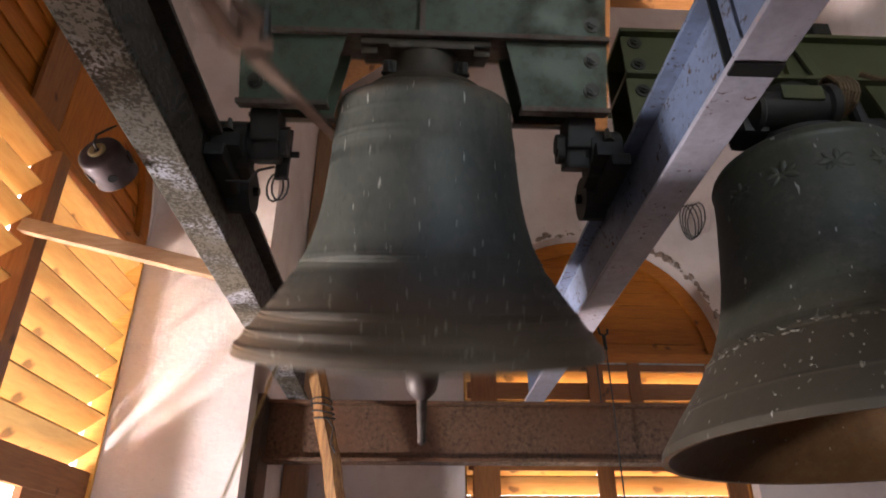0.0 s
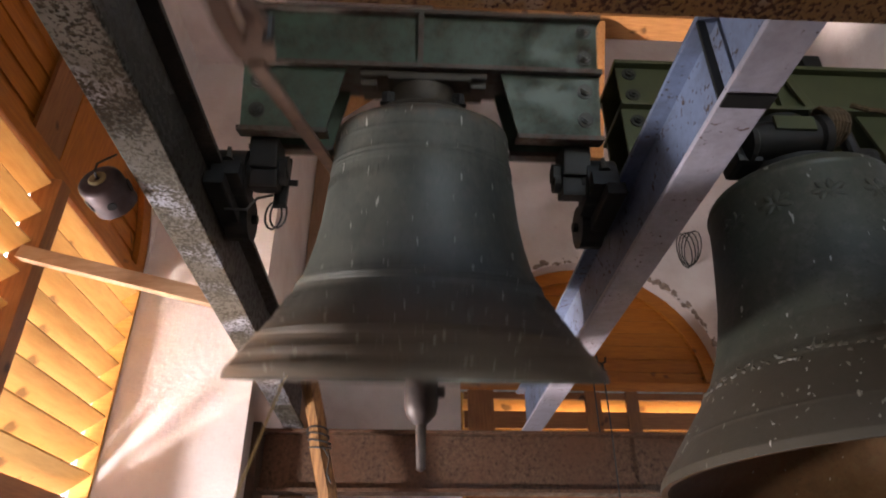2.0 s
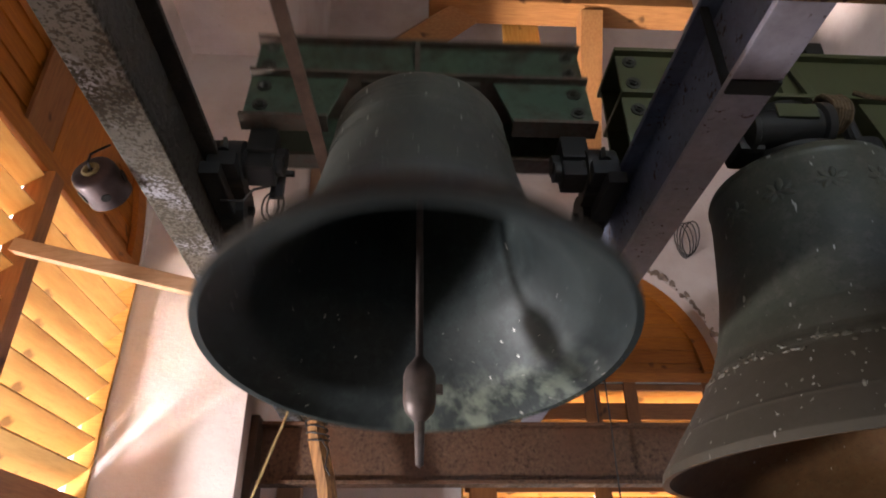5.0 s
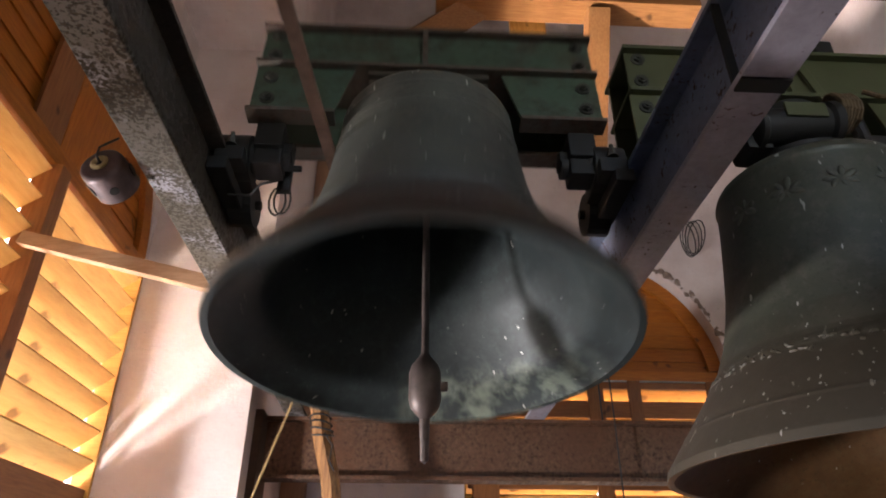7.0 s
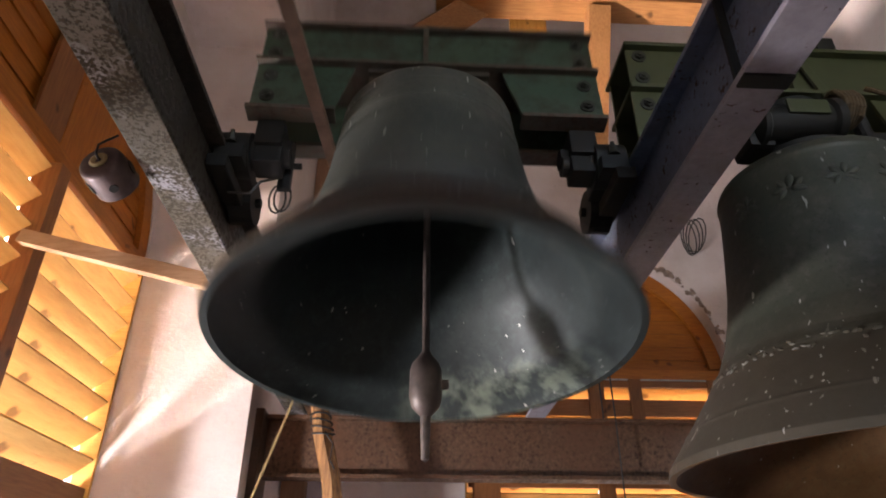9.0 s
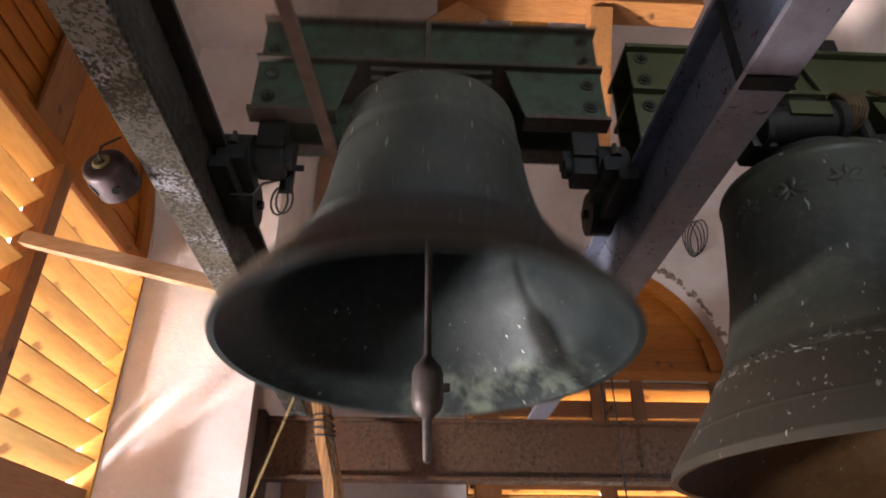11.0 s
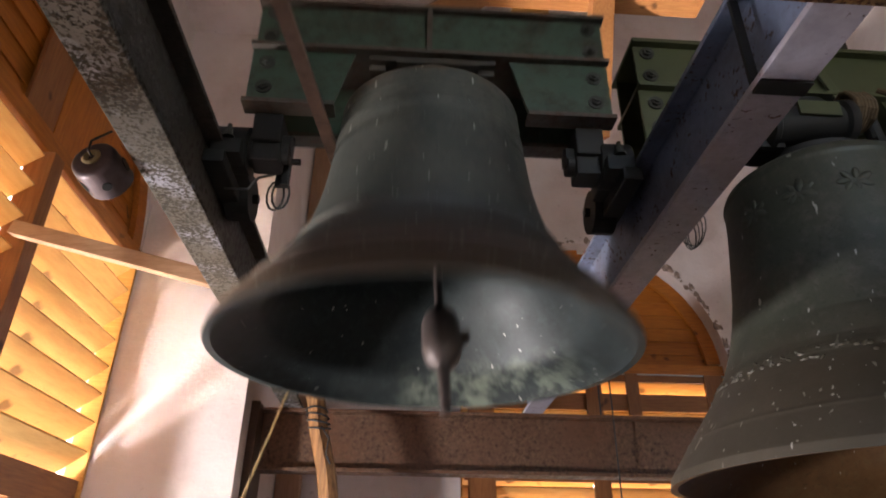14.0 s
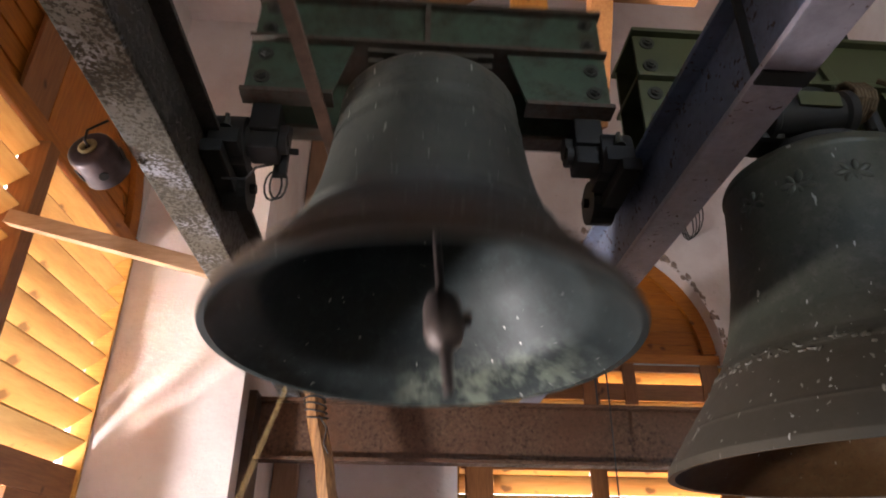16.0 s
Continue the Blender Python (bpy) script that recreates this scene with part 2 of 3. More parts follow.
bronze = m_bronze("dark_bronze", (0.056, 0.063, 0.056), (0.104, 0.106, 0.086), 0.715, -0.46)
# dark patina of the hollow, with its shade darkened into the colour too
bronze_in_shaded = m_bronze("blackened_shaded_bronze", (0.008, 0.013, 0.014), (0.027, 0.038, 0.037), 0.75, lip=True)
# orange glow reflected from the slats is put into this brown
bronze_glow = m_bronze("slat_glow_bronze", (0.10, 0.048, 0.018), (0.17, 0.082, 0.030), 0.76)
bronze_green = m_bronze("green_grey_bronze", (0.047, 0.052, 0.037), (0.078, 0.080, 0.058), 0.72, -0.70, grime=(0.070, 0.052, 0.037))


# ---- mesh tools ----
def box(bm, c, s, m=None, bevel=0.0):
    """A box of size s round c."""
    g = bmesh.ops.create_cube(bm, size=1.0)["verts"]
    bmesh.ops.scale(bm, vec=s, verts=g)
    if bevel:
        es = list({e for v in g for e in v.link_edges})
        r = bmesh.ops.bevel(bm, geom=es, offset=bevel, segments=2, affect="EDGES", profile=0.7)
        g = list({v for f in r["faces"] for v in f.verts} | {v for v in g if v.is_valid})
    bmesh.ops.translate(bm, vec=c, verts=g)
    if m is not None:
        bmesh.ops.transform(bm, matrix=m, verts=g)
    return g


def rod(bm, a, b, r, r2=None, seg=12):
    """A round bar from a to b."""
    a, b = Vector(a), Vector(b)
    d = b - a
    g = bmesh.ops.create_cone(bm, cap_ends=True, segments=seg, radius1=r, radius2=r if r2 is None else r2, depth=d.length)["verts"]
    bmesh.ops.transform(bm, matrix=Matrix.Translation((a + b) / 2) @ d.to_track_quat("Z", "Y").to_matrix().to_4x4(), verts=g)
    return g


def lathe(bm, profile, seg=96):
    """Turns (radius, z) pairs round z."""
    rings = []
    for r, z in profile:
        if r < 1e-5:
            rings.append([bm.verts.new((0, 0, z))])
        else:
            rings.append([bm.verts.new((r * math.cos(2 * math.pi * i / seg), r * math.sin(2 * math.pi * i / seg), z)) for i in range(seg)])
    for p, q in zip(rings, rings[1:]):
        for i in range(seg):
            j = (i + 1) % seg
            if len(p) == 1 and len(q) == 1:
                break
            if len(p) == 1:
                bm.faces.new((p[0], q[j], q[i]))
            elif len(q) == 1:
                bm.faces.new((p[i], p[j], q[0]))
            else:
                bm.faces.new((p[i], p[j], q[j], q[i]))
    bmesh.ops.recalc_face_normals(bm, faces=bm.faces[:])


def tube(bm, pts, r, seg=8):
    """A tube along points."""
    rings = []
    pts = [Vector(p) for p in pts]
    for i, p in enumerate(pts):
        d = (pts[min(i + 1, len(pts) - 1)] - pts[max(i - 1, 0)]).normalized()
        u = d.orthogonal().normalized() if i == 0 else (u - d * u.dot(d)).normalized()
        v = d.cross(u)
        rings.append([bm.verts.new(p + r * (math.cos(2 * math.pi * k / seg) * u + math.sin(2 * math.pi * k / seg) * v)) for k in range(seg)])
    for p, q in zip(rings, rings[1:]):
        for k in range(seg):
            bm.faces.new((p[k], p[(k + 1) % seg], q[(k + 1) % seg], q[k]))
    bm.faces.new(rings[0][::-1])
    bm.faces.new(rings[-1])


def prism(bm, outline, a, b, axis="y"):
    """Extrudes a flat outline of (u, v) from a to b along an axis."""
    def at(u, v, w):
        return {"x": (w, u, v), "y": (u, w, v), "z": (u, v, w)}[axis]
    p = [bm.verts.new(at(u, v, a)) for u, v in outline]
    q = [bm.verts.new(at(u, v, b)) for u, v in outline]
    bm.faces.new(p)
    bm.faces.new(q[::-1])
    n = len(outline)
    for i in range(n):
        bm.faces.new((p[i], q[i], q[(i + 1) % n], p[(i + 1) % n]))
    bmesh.ops.recalc_face_normals(bm, faces=bm.faces[:])


def link(name, bm, material, smooth=False):
    me = bpy.data.meshes.new(name)
    bm.to_mesh(me)
    bm.free()
    me.materials.append(material)
    if smooth:
        me.shade_smooth()
        me.set_sharp_from_angle(angle=radians(40))
    return new(name, me)


def part(name, bm, material, parent, label="", smooth=False):
    ob = link(name, bm, material, smooth)
    ob.parent = parent
    if label:
        tagged(ob, label)
    return ob


def thing(name, label, category, group="", kind="", m=None):
    ob = tagged(new(name), label, category, group, kind)
    if m is not None:
        ob.matrix_basis = m
    return ob


def built(fill):
    bm = bmesh.new()
    fill(bm)
    return bm


# ---- the tower room ----
LX, RX, FY, BY = -0.95, 4.4, 5.35, -1.6     # inner faces of the walls
TH = 0.85                                   # their thickness
ZF, ZC = 0.0, 8.6                           # floor and ceiling
BEAM_Z, BEAM_H = 2.70, 0.31                 # long beams: underside and depth
PIV = (0.045, 1.942, 3.03)                  # the swinging bell's axle


def arch_outline(cx, half, sill, spring, grow=0.0, n=28):
    r = half + grow
    pts = [(cx - r, sill - grow), (cx + r, sill - grow)]
    return pts + [(cx + r * math.cos(math.pi * i / n), spring + r * math.sin(math.pi * i / n)) for i in range(n + 1)]


def wall(name, axis, inner, outer, u0, u1, holes, label):
    """A thick wall with arched openings cut through."""
    bm = bmesh.new()
    lo, hi = min(inner, outer), max(inner, outer)
    prism(bm, [(u0, ZF), (u1, ZF), (u1, ZC), (u0, ZC)], lo, hi, axis)
    ob = link(name, bm, plaster)
    for hole in holes:
        c = link("cutter", built(lambda b: prism(b, arch_outline(*hole), lo - 0.2, hi + 0.2, axis)), plaster)
        md = ob.modifiers.new("opening", "BOOLEAN")
        md.operation, md.object, md.solver = "DIFFERENCE", c, "EXACT"
        dg = bpy.context.evaluated_depsgraph_get()
        me = bpy.data.meshes.new_from_object(ob.evaluated_get(dg))
        ob.modifiers.clear()
        ob.data = me
        bpy.data.objects.remove(c)
    return tagged(ob, label, "wall", kind="structure")


WIN_L = (2.82, 1.13, 0.95, 3.58)            # along y: middle, half width, sill, springing
WIN_F = (1.62, 1.17, 1.30, 3.42)            # along x
WIN_R = (2.2, 0.9, 1.9, 3.3)
WIN_B = (1.6, 1.1, 1.9, 3.4)


def niche(y0, y1, z0, z1):
    """The inner leaf of the wall, open over the whole width of the deep window niche."""
    x0, x1 = -1.76, LX
    bm = bmesh.new()
    for ya, yb, za, zb in ((BY - TH, y0, ZF, ZC), (y1, FY + TH, ZF, ZC), (y0, y1, ZF, z0), (y0, y1, z1, ZC)):
        box(bm, ((x0 + x1) / 2, (ya + yb) / 2, (za + zb) / 2), (x1 - x0, yb - ya, zb - za))
    return bm


wall("wall_left", "x", -1.76, -1.90, BY - TH, FY + TH, [WIN_L], "pink-white plastered tower wall with arched openings")
leaf = link("wall_inner", niche(0.72, 3.955, 0.9, 5.6), plaster)
tagged(leaf, "thick white-plastered wall with a deep window niche", "wall", kind="structure")
wall("wall_far", "y", FY, FY + TH, LX, RX, [WIN_F], "pinkish plastered tower wall with an arched louvred opening")
wall("wall_right", "x", RX, RX + TH, BY - TH, FY + TH, [WIN_R], "plain plastered tower wall with an arched opening")
wall("wall_back", "y", BY, BY - TH, LX, RX, [WIN_B], "plain plastered tower wall with an arched opening")
floor = link("floor", built(lambda b: box(b, ((LX + RX) / 2, (FY + BY) / 2, -0.1), (RX - LX + 2 * TH, FY - BY + 2 * TH, 0.2))), wood_dark)
tagged(floor, "dark old boarded floor of the bell chamber", "floor", kind="structure")
ceiling = link("ceiling", built(lambda b: box(b, ((LX + RX) / 2, (FY + BY) / 2, ZC + 0.1), (RX - LX + 2 * TH, FY - BY + 2 * TH, 0.2))), wood_dark)
tagged(ceiling, "dark boarded ceiling above the bell frame", "ceiling", kind="structure")
ground = link("ground", built(lambda b: box(b, (0, 0, -14.1), (3000, 3000, 0.2))), ground_mat)
tagged(ground, "dark green land far below the tower", "ground", kind="structure")

window_light("daylight_right", look((RX + 0.3, 2.2, 3.1), (0, 2.2, 2.9)), 1.6, 2.0, 0.35, (1.0, 0.95, 0.88))
window_light("daylight_back", look((1.6, BY - 0.3, 3.0), (1.6, 4, 2.6)), 2.0, 2.0, 0.85, (1.0, 0.92, 0.84))
# added lamp throws streaks through the slats; daylight at the left window's open foot
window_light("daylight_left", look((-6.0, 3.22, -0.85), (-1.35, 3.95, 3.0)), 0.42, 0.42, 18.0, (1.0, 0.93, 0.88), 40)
window_light("daylight_low", look((-2.8, 2.02, 0.90), (0.5, 2.25, 2.6)), 0.34, 0.34, 22.0, (0.88, 0.94, 1.0))


SLAT = 52.0


def louvre_window(name, axis, plane, hole, low, label, nslat, panel, lean):
    """An arched wooden window: boarded lunette, rail, mullion, frames and slanted slats.
    Built in its own plane (u across, v up, w into the room), then turned."""
    cx, half, sill, spring = hole
    th = thing(name, label, "louvre window", kind="structure")
    if axis == "x":      # w = +x
        th.matrix_basis = Matrix(((0, 0, 1, plane), (1, 0, 0, 0), (0, 1, 0, 0), (0, 0, 0, 1)))
    else:                # w = -y
        th.matrix_basis = Matrix(((1, 0, 0, 0), (0, 0, -1, plane), (0, 1, 0, 0), (0, 0, 0, 1)))
    fw = 0.09
    # lunette boards, one by one, lapping
    v = spring + 0.05
    step = 0.125
    while v < spring + half - 0.05:
        top = min(v + step, spring + half - 0.02)
        w0 = half * math.sqrt(max(0.0, 1 - ((v - spring + 0.01) / half) ** 2))
        def plank(b, v=v, top=top, w0=w0):
            prism(b, [(-0.045, v - 0.012), (-0.012, v - 0.016), (-0.026, top), (-0.05, top)], cx - w0, cx + w0, "x")
            for vert in b.verts:       # prism along x gives (w, u, v): bring to (u, v, w)
                a, bb, c = vert.co
                vert.co = (a, c, bb)
            bmesh.ops.recalc_face_normals(b, faces=b.faces[:])
        part("plank", built(plank), amber_x, th)
        v += step
    # curved rib in two halves
    for a0, a1 in ((0.02, 0.49), (0.51, 0.98)):
        def rib(b, a0=a0, a1=a1):
            n = 16
            o = [(cx + (half - 0.005) * math.cos(math.pi * (a0 + (a1 - a0) * i / n)), spring + (half - 0.005) * math.sin(math.pi * (a0 + (a1 - a0) * i / n))) for i in range(n + 1)]
            q = [(cx + (half - 0.13) * math.cos(math.pi * (a0 + (a1 - a0) * i / n)), spring + (half - 0.13) * math.sin(math.pi * (a0 + (a1 - a0) * i / n))) for i in range(n, -1, -1)]
            prism(b, o + q, -0.01, 0.03, "z")
        part("rib", built(rib), amber_x, th)
    part("rail", built(lambda b: box(b, (cx, spring, 0.0), (2 * half, 0.10, 0.09), bevel=0.006)), amber_x, th)
    part("mullion", built(lambda b: box(b, (cx - lean, (low - 0.3 + spring) / 2, 0.015), (0.095, spring - low + 0.2, 0.13), bevel=0.005)), red_v, th)
    for s in (-1, 1):
        part("stile", built(lambda b: box(b, (cx + s * (half - 0.012), (sill + spring) / 2, -0.01), (0.024, spring - sill - 0.1, 0.11), bevel=0.003)), wood_z, th)
    part("sill", built(lambda b: box(b, (cx, sill + 0.03, 0.01), (2 * half - 0.01, 0.06, 0.12), bevel=0.006)), wood_red, th)
    part("apron", built(lambda b: box(b, (cx, low - 0.08, 0.0), (2 * half - 0.02, 0.16, 0.05), bevel=0.004)), red_x, th, "red-brown board under the slats")
    if panel:
        # two upright boards nailed over the lunette planks
        part("cover_board", built(lambda b: box(b, (cx - 0.23, spring + 0.42, 0.02), (0.25, 0.74, 0.022), bevel=0.003)), red_v, th, "red-brown cover board")
        part("cover_board", built(lambda b: box(b, (cx + 0.21, spring + 0.40, 0.022), (0.62, 0.70, 0.022), bevel=0.003)), amber_v, th)
    else:
        part("drip_strip", built(lambda b: box(b, (cx, spring - 0.055, 0.055), (2 * half, 0.012, 0.05))), zinc, th, "pale metal strip")
        # casement frames before the slats
        for z, hh in ((spring - 0.085, 0.07), (spring - 0.30, 0.14), (spring - 0.90, 0.10)):
            part("casement_rail", built(lambda b: box(b, (cx, z, 0.05), (2 * half - 0.08, hh, 0.035), bevel=0.004)), red_x, th)
        for u, ww in ((-0.99, 0.22), (-0.04, 0.10), (0.32, 0.11), (1.04, 0.16)):
            hh = 0.36 if u == 0.32 else spring - low
            part("casement_stile", built(lambda b: box(b, (cx + u, spring - 0.05 - hh / 2, 0.07), (ww, hh, 0.03), bevel=0.004)), red_v, th)
    # unseen board added to keep the low lamp's light off the niche
    if panel:
        part("lower_board", built(lambda b: box(b, (cx + 0.79, (sill + low - 0.10) / 2, 0.0), (0.64, low - 0.22 - sill, 0.04), bevel=0.004)), red_x, th, "unseen red-brown board added to block light at the window's foot")
    # slats
    pitch = (spring - low - 0.06) / nslat
    for s in (-1, 1):
        w = half + s * lean - 0.024 - 0.045
        u = cx - lean + s * (0.045 + w / 2)
        me = None
        for i in range(nslat):
            m = Matrix.Translation((u, low + 0.01 + pitch * (i + 0.5), -0.055)) @ pose(0, 0, 0, SLAT)
            if me is None:
                ob = part("slat", built(lambda b: box(b, (0, 0, 0), (w, pitch * 1.28, 0.018), bevel=0.003)), slat_wood, th)
                me = ob.data
            else:
                ob = new("slat", me)
                ob.parent = th
            ob.matrix_basis = m
    return th


louvre_window("window_1", "x", -1.80, WIN_L, 2.20, "sunlit pine louvre window under a boarded arch", 8, True, 0.06)
louvre_window("window_2", "y", 5.52, WIN_F, 1.36, "sunlit pine louvre window under a boarded arch", 13, False, 0.0)


# ---- the steel bell frame ----
def long_beam(x, y0, y1, web, flange, label):
    th = thing("steel_beam", label, "steel beam", m=pose(x, y0, BEAM_Z))
    n = y1 - y0
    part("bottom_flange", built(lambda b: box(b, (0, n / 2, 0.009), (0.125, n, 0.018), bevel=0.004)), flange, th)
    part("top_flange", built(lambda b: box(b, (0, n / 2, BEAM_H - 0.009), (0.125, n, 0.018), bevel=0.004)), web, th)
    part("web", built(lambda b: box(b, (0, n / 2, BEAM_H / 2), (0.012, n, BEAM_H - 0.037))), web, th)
    return th


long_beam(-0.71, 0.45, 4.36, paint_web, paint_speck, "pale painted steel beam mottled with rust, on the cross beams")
long_beam(0.82, 0.45, 4.36, paint_blue_shaded, paint_lilac, "lilac-grey painted steel beam with rust spots, on the cross beams")
long_beam(2.30, 0.45, 4.36, paint_blue_shaded, paint_lilac, "lilac-grey painted steel beam beside the still bell")


def cross_beam(name, y, x0, x1, h, w, material, label):
    th = thing(name, label, "steel beam", m=Matrix.Translation((x0, y, BEAM_Z - h)) @ pose(0, 0, 0, 0, 0, -90))
    n = x1 - x0
    part("bottom_flange", built(lambda b: box(b, (0, n / 2, 0.011), (w, n, 0.022), bevel=0.004)), material, th)
    part("top_flange", built(lambda b: box(b, (0, n / 2, h - 0.011), (w, n, 0.022), bevel=0.004)), material, th)
    part("web", built(lambda b: box(b, (0, n / 2, h / 2), (0.014, n, h - 0.045))), material, th)
    return th


cross_beam("cross_beam", 4.28, -0.895, RX + 0.05, 0.38, 0.15, rust_brown, "dark brown rusty steel cross beam let into the walls")
cross_beam("cross_beam", 0.535, LX - 0.05, RX + 0.05, 0.34, 0.15, rust_beam, "ochre rust-covered steel cross beam let into the walls")


# dark upright strip between the wall and the beam's end
corner_post = link("corner_post", built(lambda b: box(b, (-0.925, 4.28, 1.36), (0.05, 0.30, 2.72), bevel=0.004)), wood_dark)
tagged(corner_post, "dark upright strip in the corner at the far cross beam's end", "post")

# splice across the lilac beam, with its stiffener on the web
splice = thing("splice_bar", "dark iron splice bar across the lilac-grey beam", "splice bar")
part("bar", built(lambda b: box(b, (0.82, 1.13, BEAM_Z - 0.004), (0.123, 0.045, 0.008), bevel=0.002)), black_iron, splice)
part("stiffener", built(lambda b: box(b, (0.770, 1.15, BEAM_Z + 0.155), (0.022, 0.010, 0.27))), black_iron, splice)


def bearing(x, side, y=PIV[1]):
    """A black plummer block bracketed to the inner face of a long beam."""
    th = thing("axle_bearing", "black greased iron axle bearing bolted to the beam", "bearing", "axle bearings", m=pose(x, y, PIV[2]))
    def block(b):
        box(b, (0, 0, -0.05), (0.10, 0.22, 0.06), bevel=0.01)
        rod(b, (-0.055, 0, 0), (0.055, 0, 0), 0.085, seg=28)
        rod(b, (-0.07, 0, 0), (0.07, 0, 0), 0.055, seg=24)
    part("block", built(block), black_iron, th, smooth=True)
    part("bracket", built(lambda b: [rod(b, (side * 0.05, 0.20, -0.07), (side * -0.035, 0.20, -0.07), 0.085, seg=18), rod(b, (side * -0.035, 0.20, -0.07), (side * -0.055, 0.20, -0.07), 0.02, seg=6), box(b, (side * 0.03, 0.03, -0.10), (0.07, 0.30, 0.05), bevel=0.01)]), black_iron, th)
    for yy in (-0.10, 0.10):
        part("bolt", built(lambda b: bolt(b, (0, yy, -0.015), 0.014, (0, 0, 1), 0.03)), steel_bolt, th)
    return th


def bolt(bm, c, r=0.02, d=(0, -1, 0), l=0.025):
    c, d = Vector(c), Vector(d)
    rod(bm, c, c + d * 0.006, r * 1.5, seg=14)
    rod(bm, c + d * 0.006, c + d * (0.006 + l), r, seg=6)
    rod(bm, c + d * (0.006 + l), c + d * (0.006 + l * 1.6), r * 0.55, seg=10)


bearing(-0.635, -1)
bearing(0.70, 1)

# ---- timbers, post, pole, lath ----
tb = thing("roof_timber", "warm brown planed roof timber under the ceiling", "timber")
part("tie_beam", built(lambda b: box(b, (1.30, 3.95, 6.33), (2.3, 0.26, 0.26), bevel=0.012)), timber_x, tb)
part("hanging_post", built(lambda b: box(b, (0, 0, 0), (0.19, 0.17, 1.20), Matrix.Translation((1.55, 4.19, 5.66)) @ pose(0, 0, 0, 28), 0.01)), timber_z, tb)
for top, foot, r in (((0.85, 4.02, 6.62), (-0.93, 4.15, 5.13), 0.17), ((1.00, 4.02, 6.66), (0.22, 4.18, 6.08), 0.09)):
    part("brace", built(lambda b: rod(b, top, foot, r, seg=4)), timber_x, tb)
part("king_post", built(lambda b: box(b, (1.0, 3.95, 7.525), (0.18, 0.18, 2.15), bevel=0.01)), timber_z, tb)
part("cleat", built(lambda b: box(b, (0.98, 4.15, 6.12), (0.33, 0.06, 0.36), bevel=0.02)), wood_z, tb)

post = link("wooden_post", built(lambda b: box(b, (-0.85, 5.27, 3.1), (0.18, 0.14, 6.2), bevel=0.01)), wood_post)
tagged(post, "upright pale planed wooden post against the far wall", "post")

lath = link("wooden_lath", built(lambda b: box(b, (0, 0, 0), (0.05, 0.065, 1.08), look((-1.235, 2.585, 2.925), (-1.735, 2.65, 3.07)), 0.004)), wood_grey)
tagged(lath, "pale planed lath from the window mullion to the beam", "lath")


def split_pole(b):
    n = 14
    pts = [Vector((-0.66, 3.96, 3.2)).lerp(Vector((-0.20, 3.80, 1.3)), i / n) + Vector((0.006 * math.sin(i * 2.1), 0, 0)) for i in range(n + 1)]
    tube(b, pts, 0.055, 7)


pole = link("split_pole", built(split_pole), wood_pole)
tagged(pole, "leaning split wooden pole with dark cracked bark", "pole")

tie = thing("tie_wire", "dark wire wound round the split pole", "wire")
foot = Vector((-0.66, 3.96, 3.2)).lerp(Vector((-0.20, 3.80, 1.3)), 0.31)
lean_ax = Vector((0.46, -0.16, -1.9)).normalized()
for k in range(4):
    part("turn", built(lambda b: tube(b, [foot + lean_ax * (0.035 * k + 0.012 * math.sin(a * 0.52 + k)) + Vector((0.062 * math.cos(a * 0.524), 0.062 * math.sin(a * 0.524), 0)) for a in range(13)], 0.0055, 6)), wire_mat, tie)
part("tail", built(lambda b: tube(b, [foot + Vector((0.04, -0.06, -0.1)), foot + Vector((0.09, -0.07, -0.17)), foot + Vector((0.08, -0.07, -0.26)), foot + Vector((0.11, -0.07, -0.31))], 0.005, 6)), wire_mat, tie)

# tin can hung from the beam's edge
can_face = Vector((-0.30, -0.78, 0.52))     # the way the can's base looks
can = thing("tin_can", "tarnished tin can with holes, hung from the beam on a wire", "tin can", m=Matrix.Translation((-0.862, 1.575, 2.685)) @ can_face.to_track_quat("Z", "Y").to_matrix().to_4x4() @ pose(0, 0, 0, 24, 12))
part("shell", built(lambda b: lathe(b, [(0.0, 0.052), (0.050, 0.052), (0.059, 0.046), (0.062, 0.036), (0.063, -0.05), (0.060, -0.052), (0.058, 0.03), (0.0, 0.045)], 40)), tin, can, smooth=True)
part("ring", built(lambda b: lathe(b, [(0.010, 0.0525), (0.024, 0.0525), (0.026, 0.057), (0.020, 0.061), (0.010, 0.058)], 24)), brass_ring, can, "dull yellow washer", True)
part("wire", built(lambda b: tube(b, [(0, 0, 0.05), (0.0, 0.006, 0.075), (0.004, 0.03, 0.085), (0.006, 0.06, 0.07), (0.012, 0.10, 0.05)], 0.0035, 8)), wire_mat, can)
for ang, rr in ((-125, 0.021), (-55, 0.013), (30, 0.02), (100, 0.013), (170, 0.021)):
    part("hole", built(lambda b: rod(b, (math.cos(radians(ang)) * 0.061, math.sin(radians(ang)) * 0.061, -0.005), (math.cos(radians(ang)) * 0.0642, math.sin(radians(ang)) * 0.0642, -0.005), rr, seg=18)), black_iron, can, "dark round hole")

# hook and thin cable before the far beam, wire coil on the wall, loop by the bearing
cable = thing("hanging_cable", "thin dark cable with forked iron hook on the cross beam", "cable")
part("line", built(lambda b: tube(b, [(1.335, 4.20, 3.09), (1.337, 4.195, 2.7), (1.333, 4.19, 2.3), (1.335, 4.19, 1.2)], 0.005, 6)), wire_mat, cable)
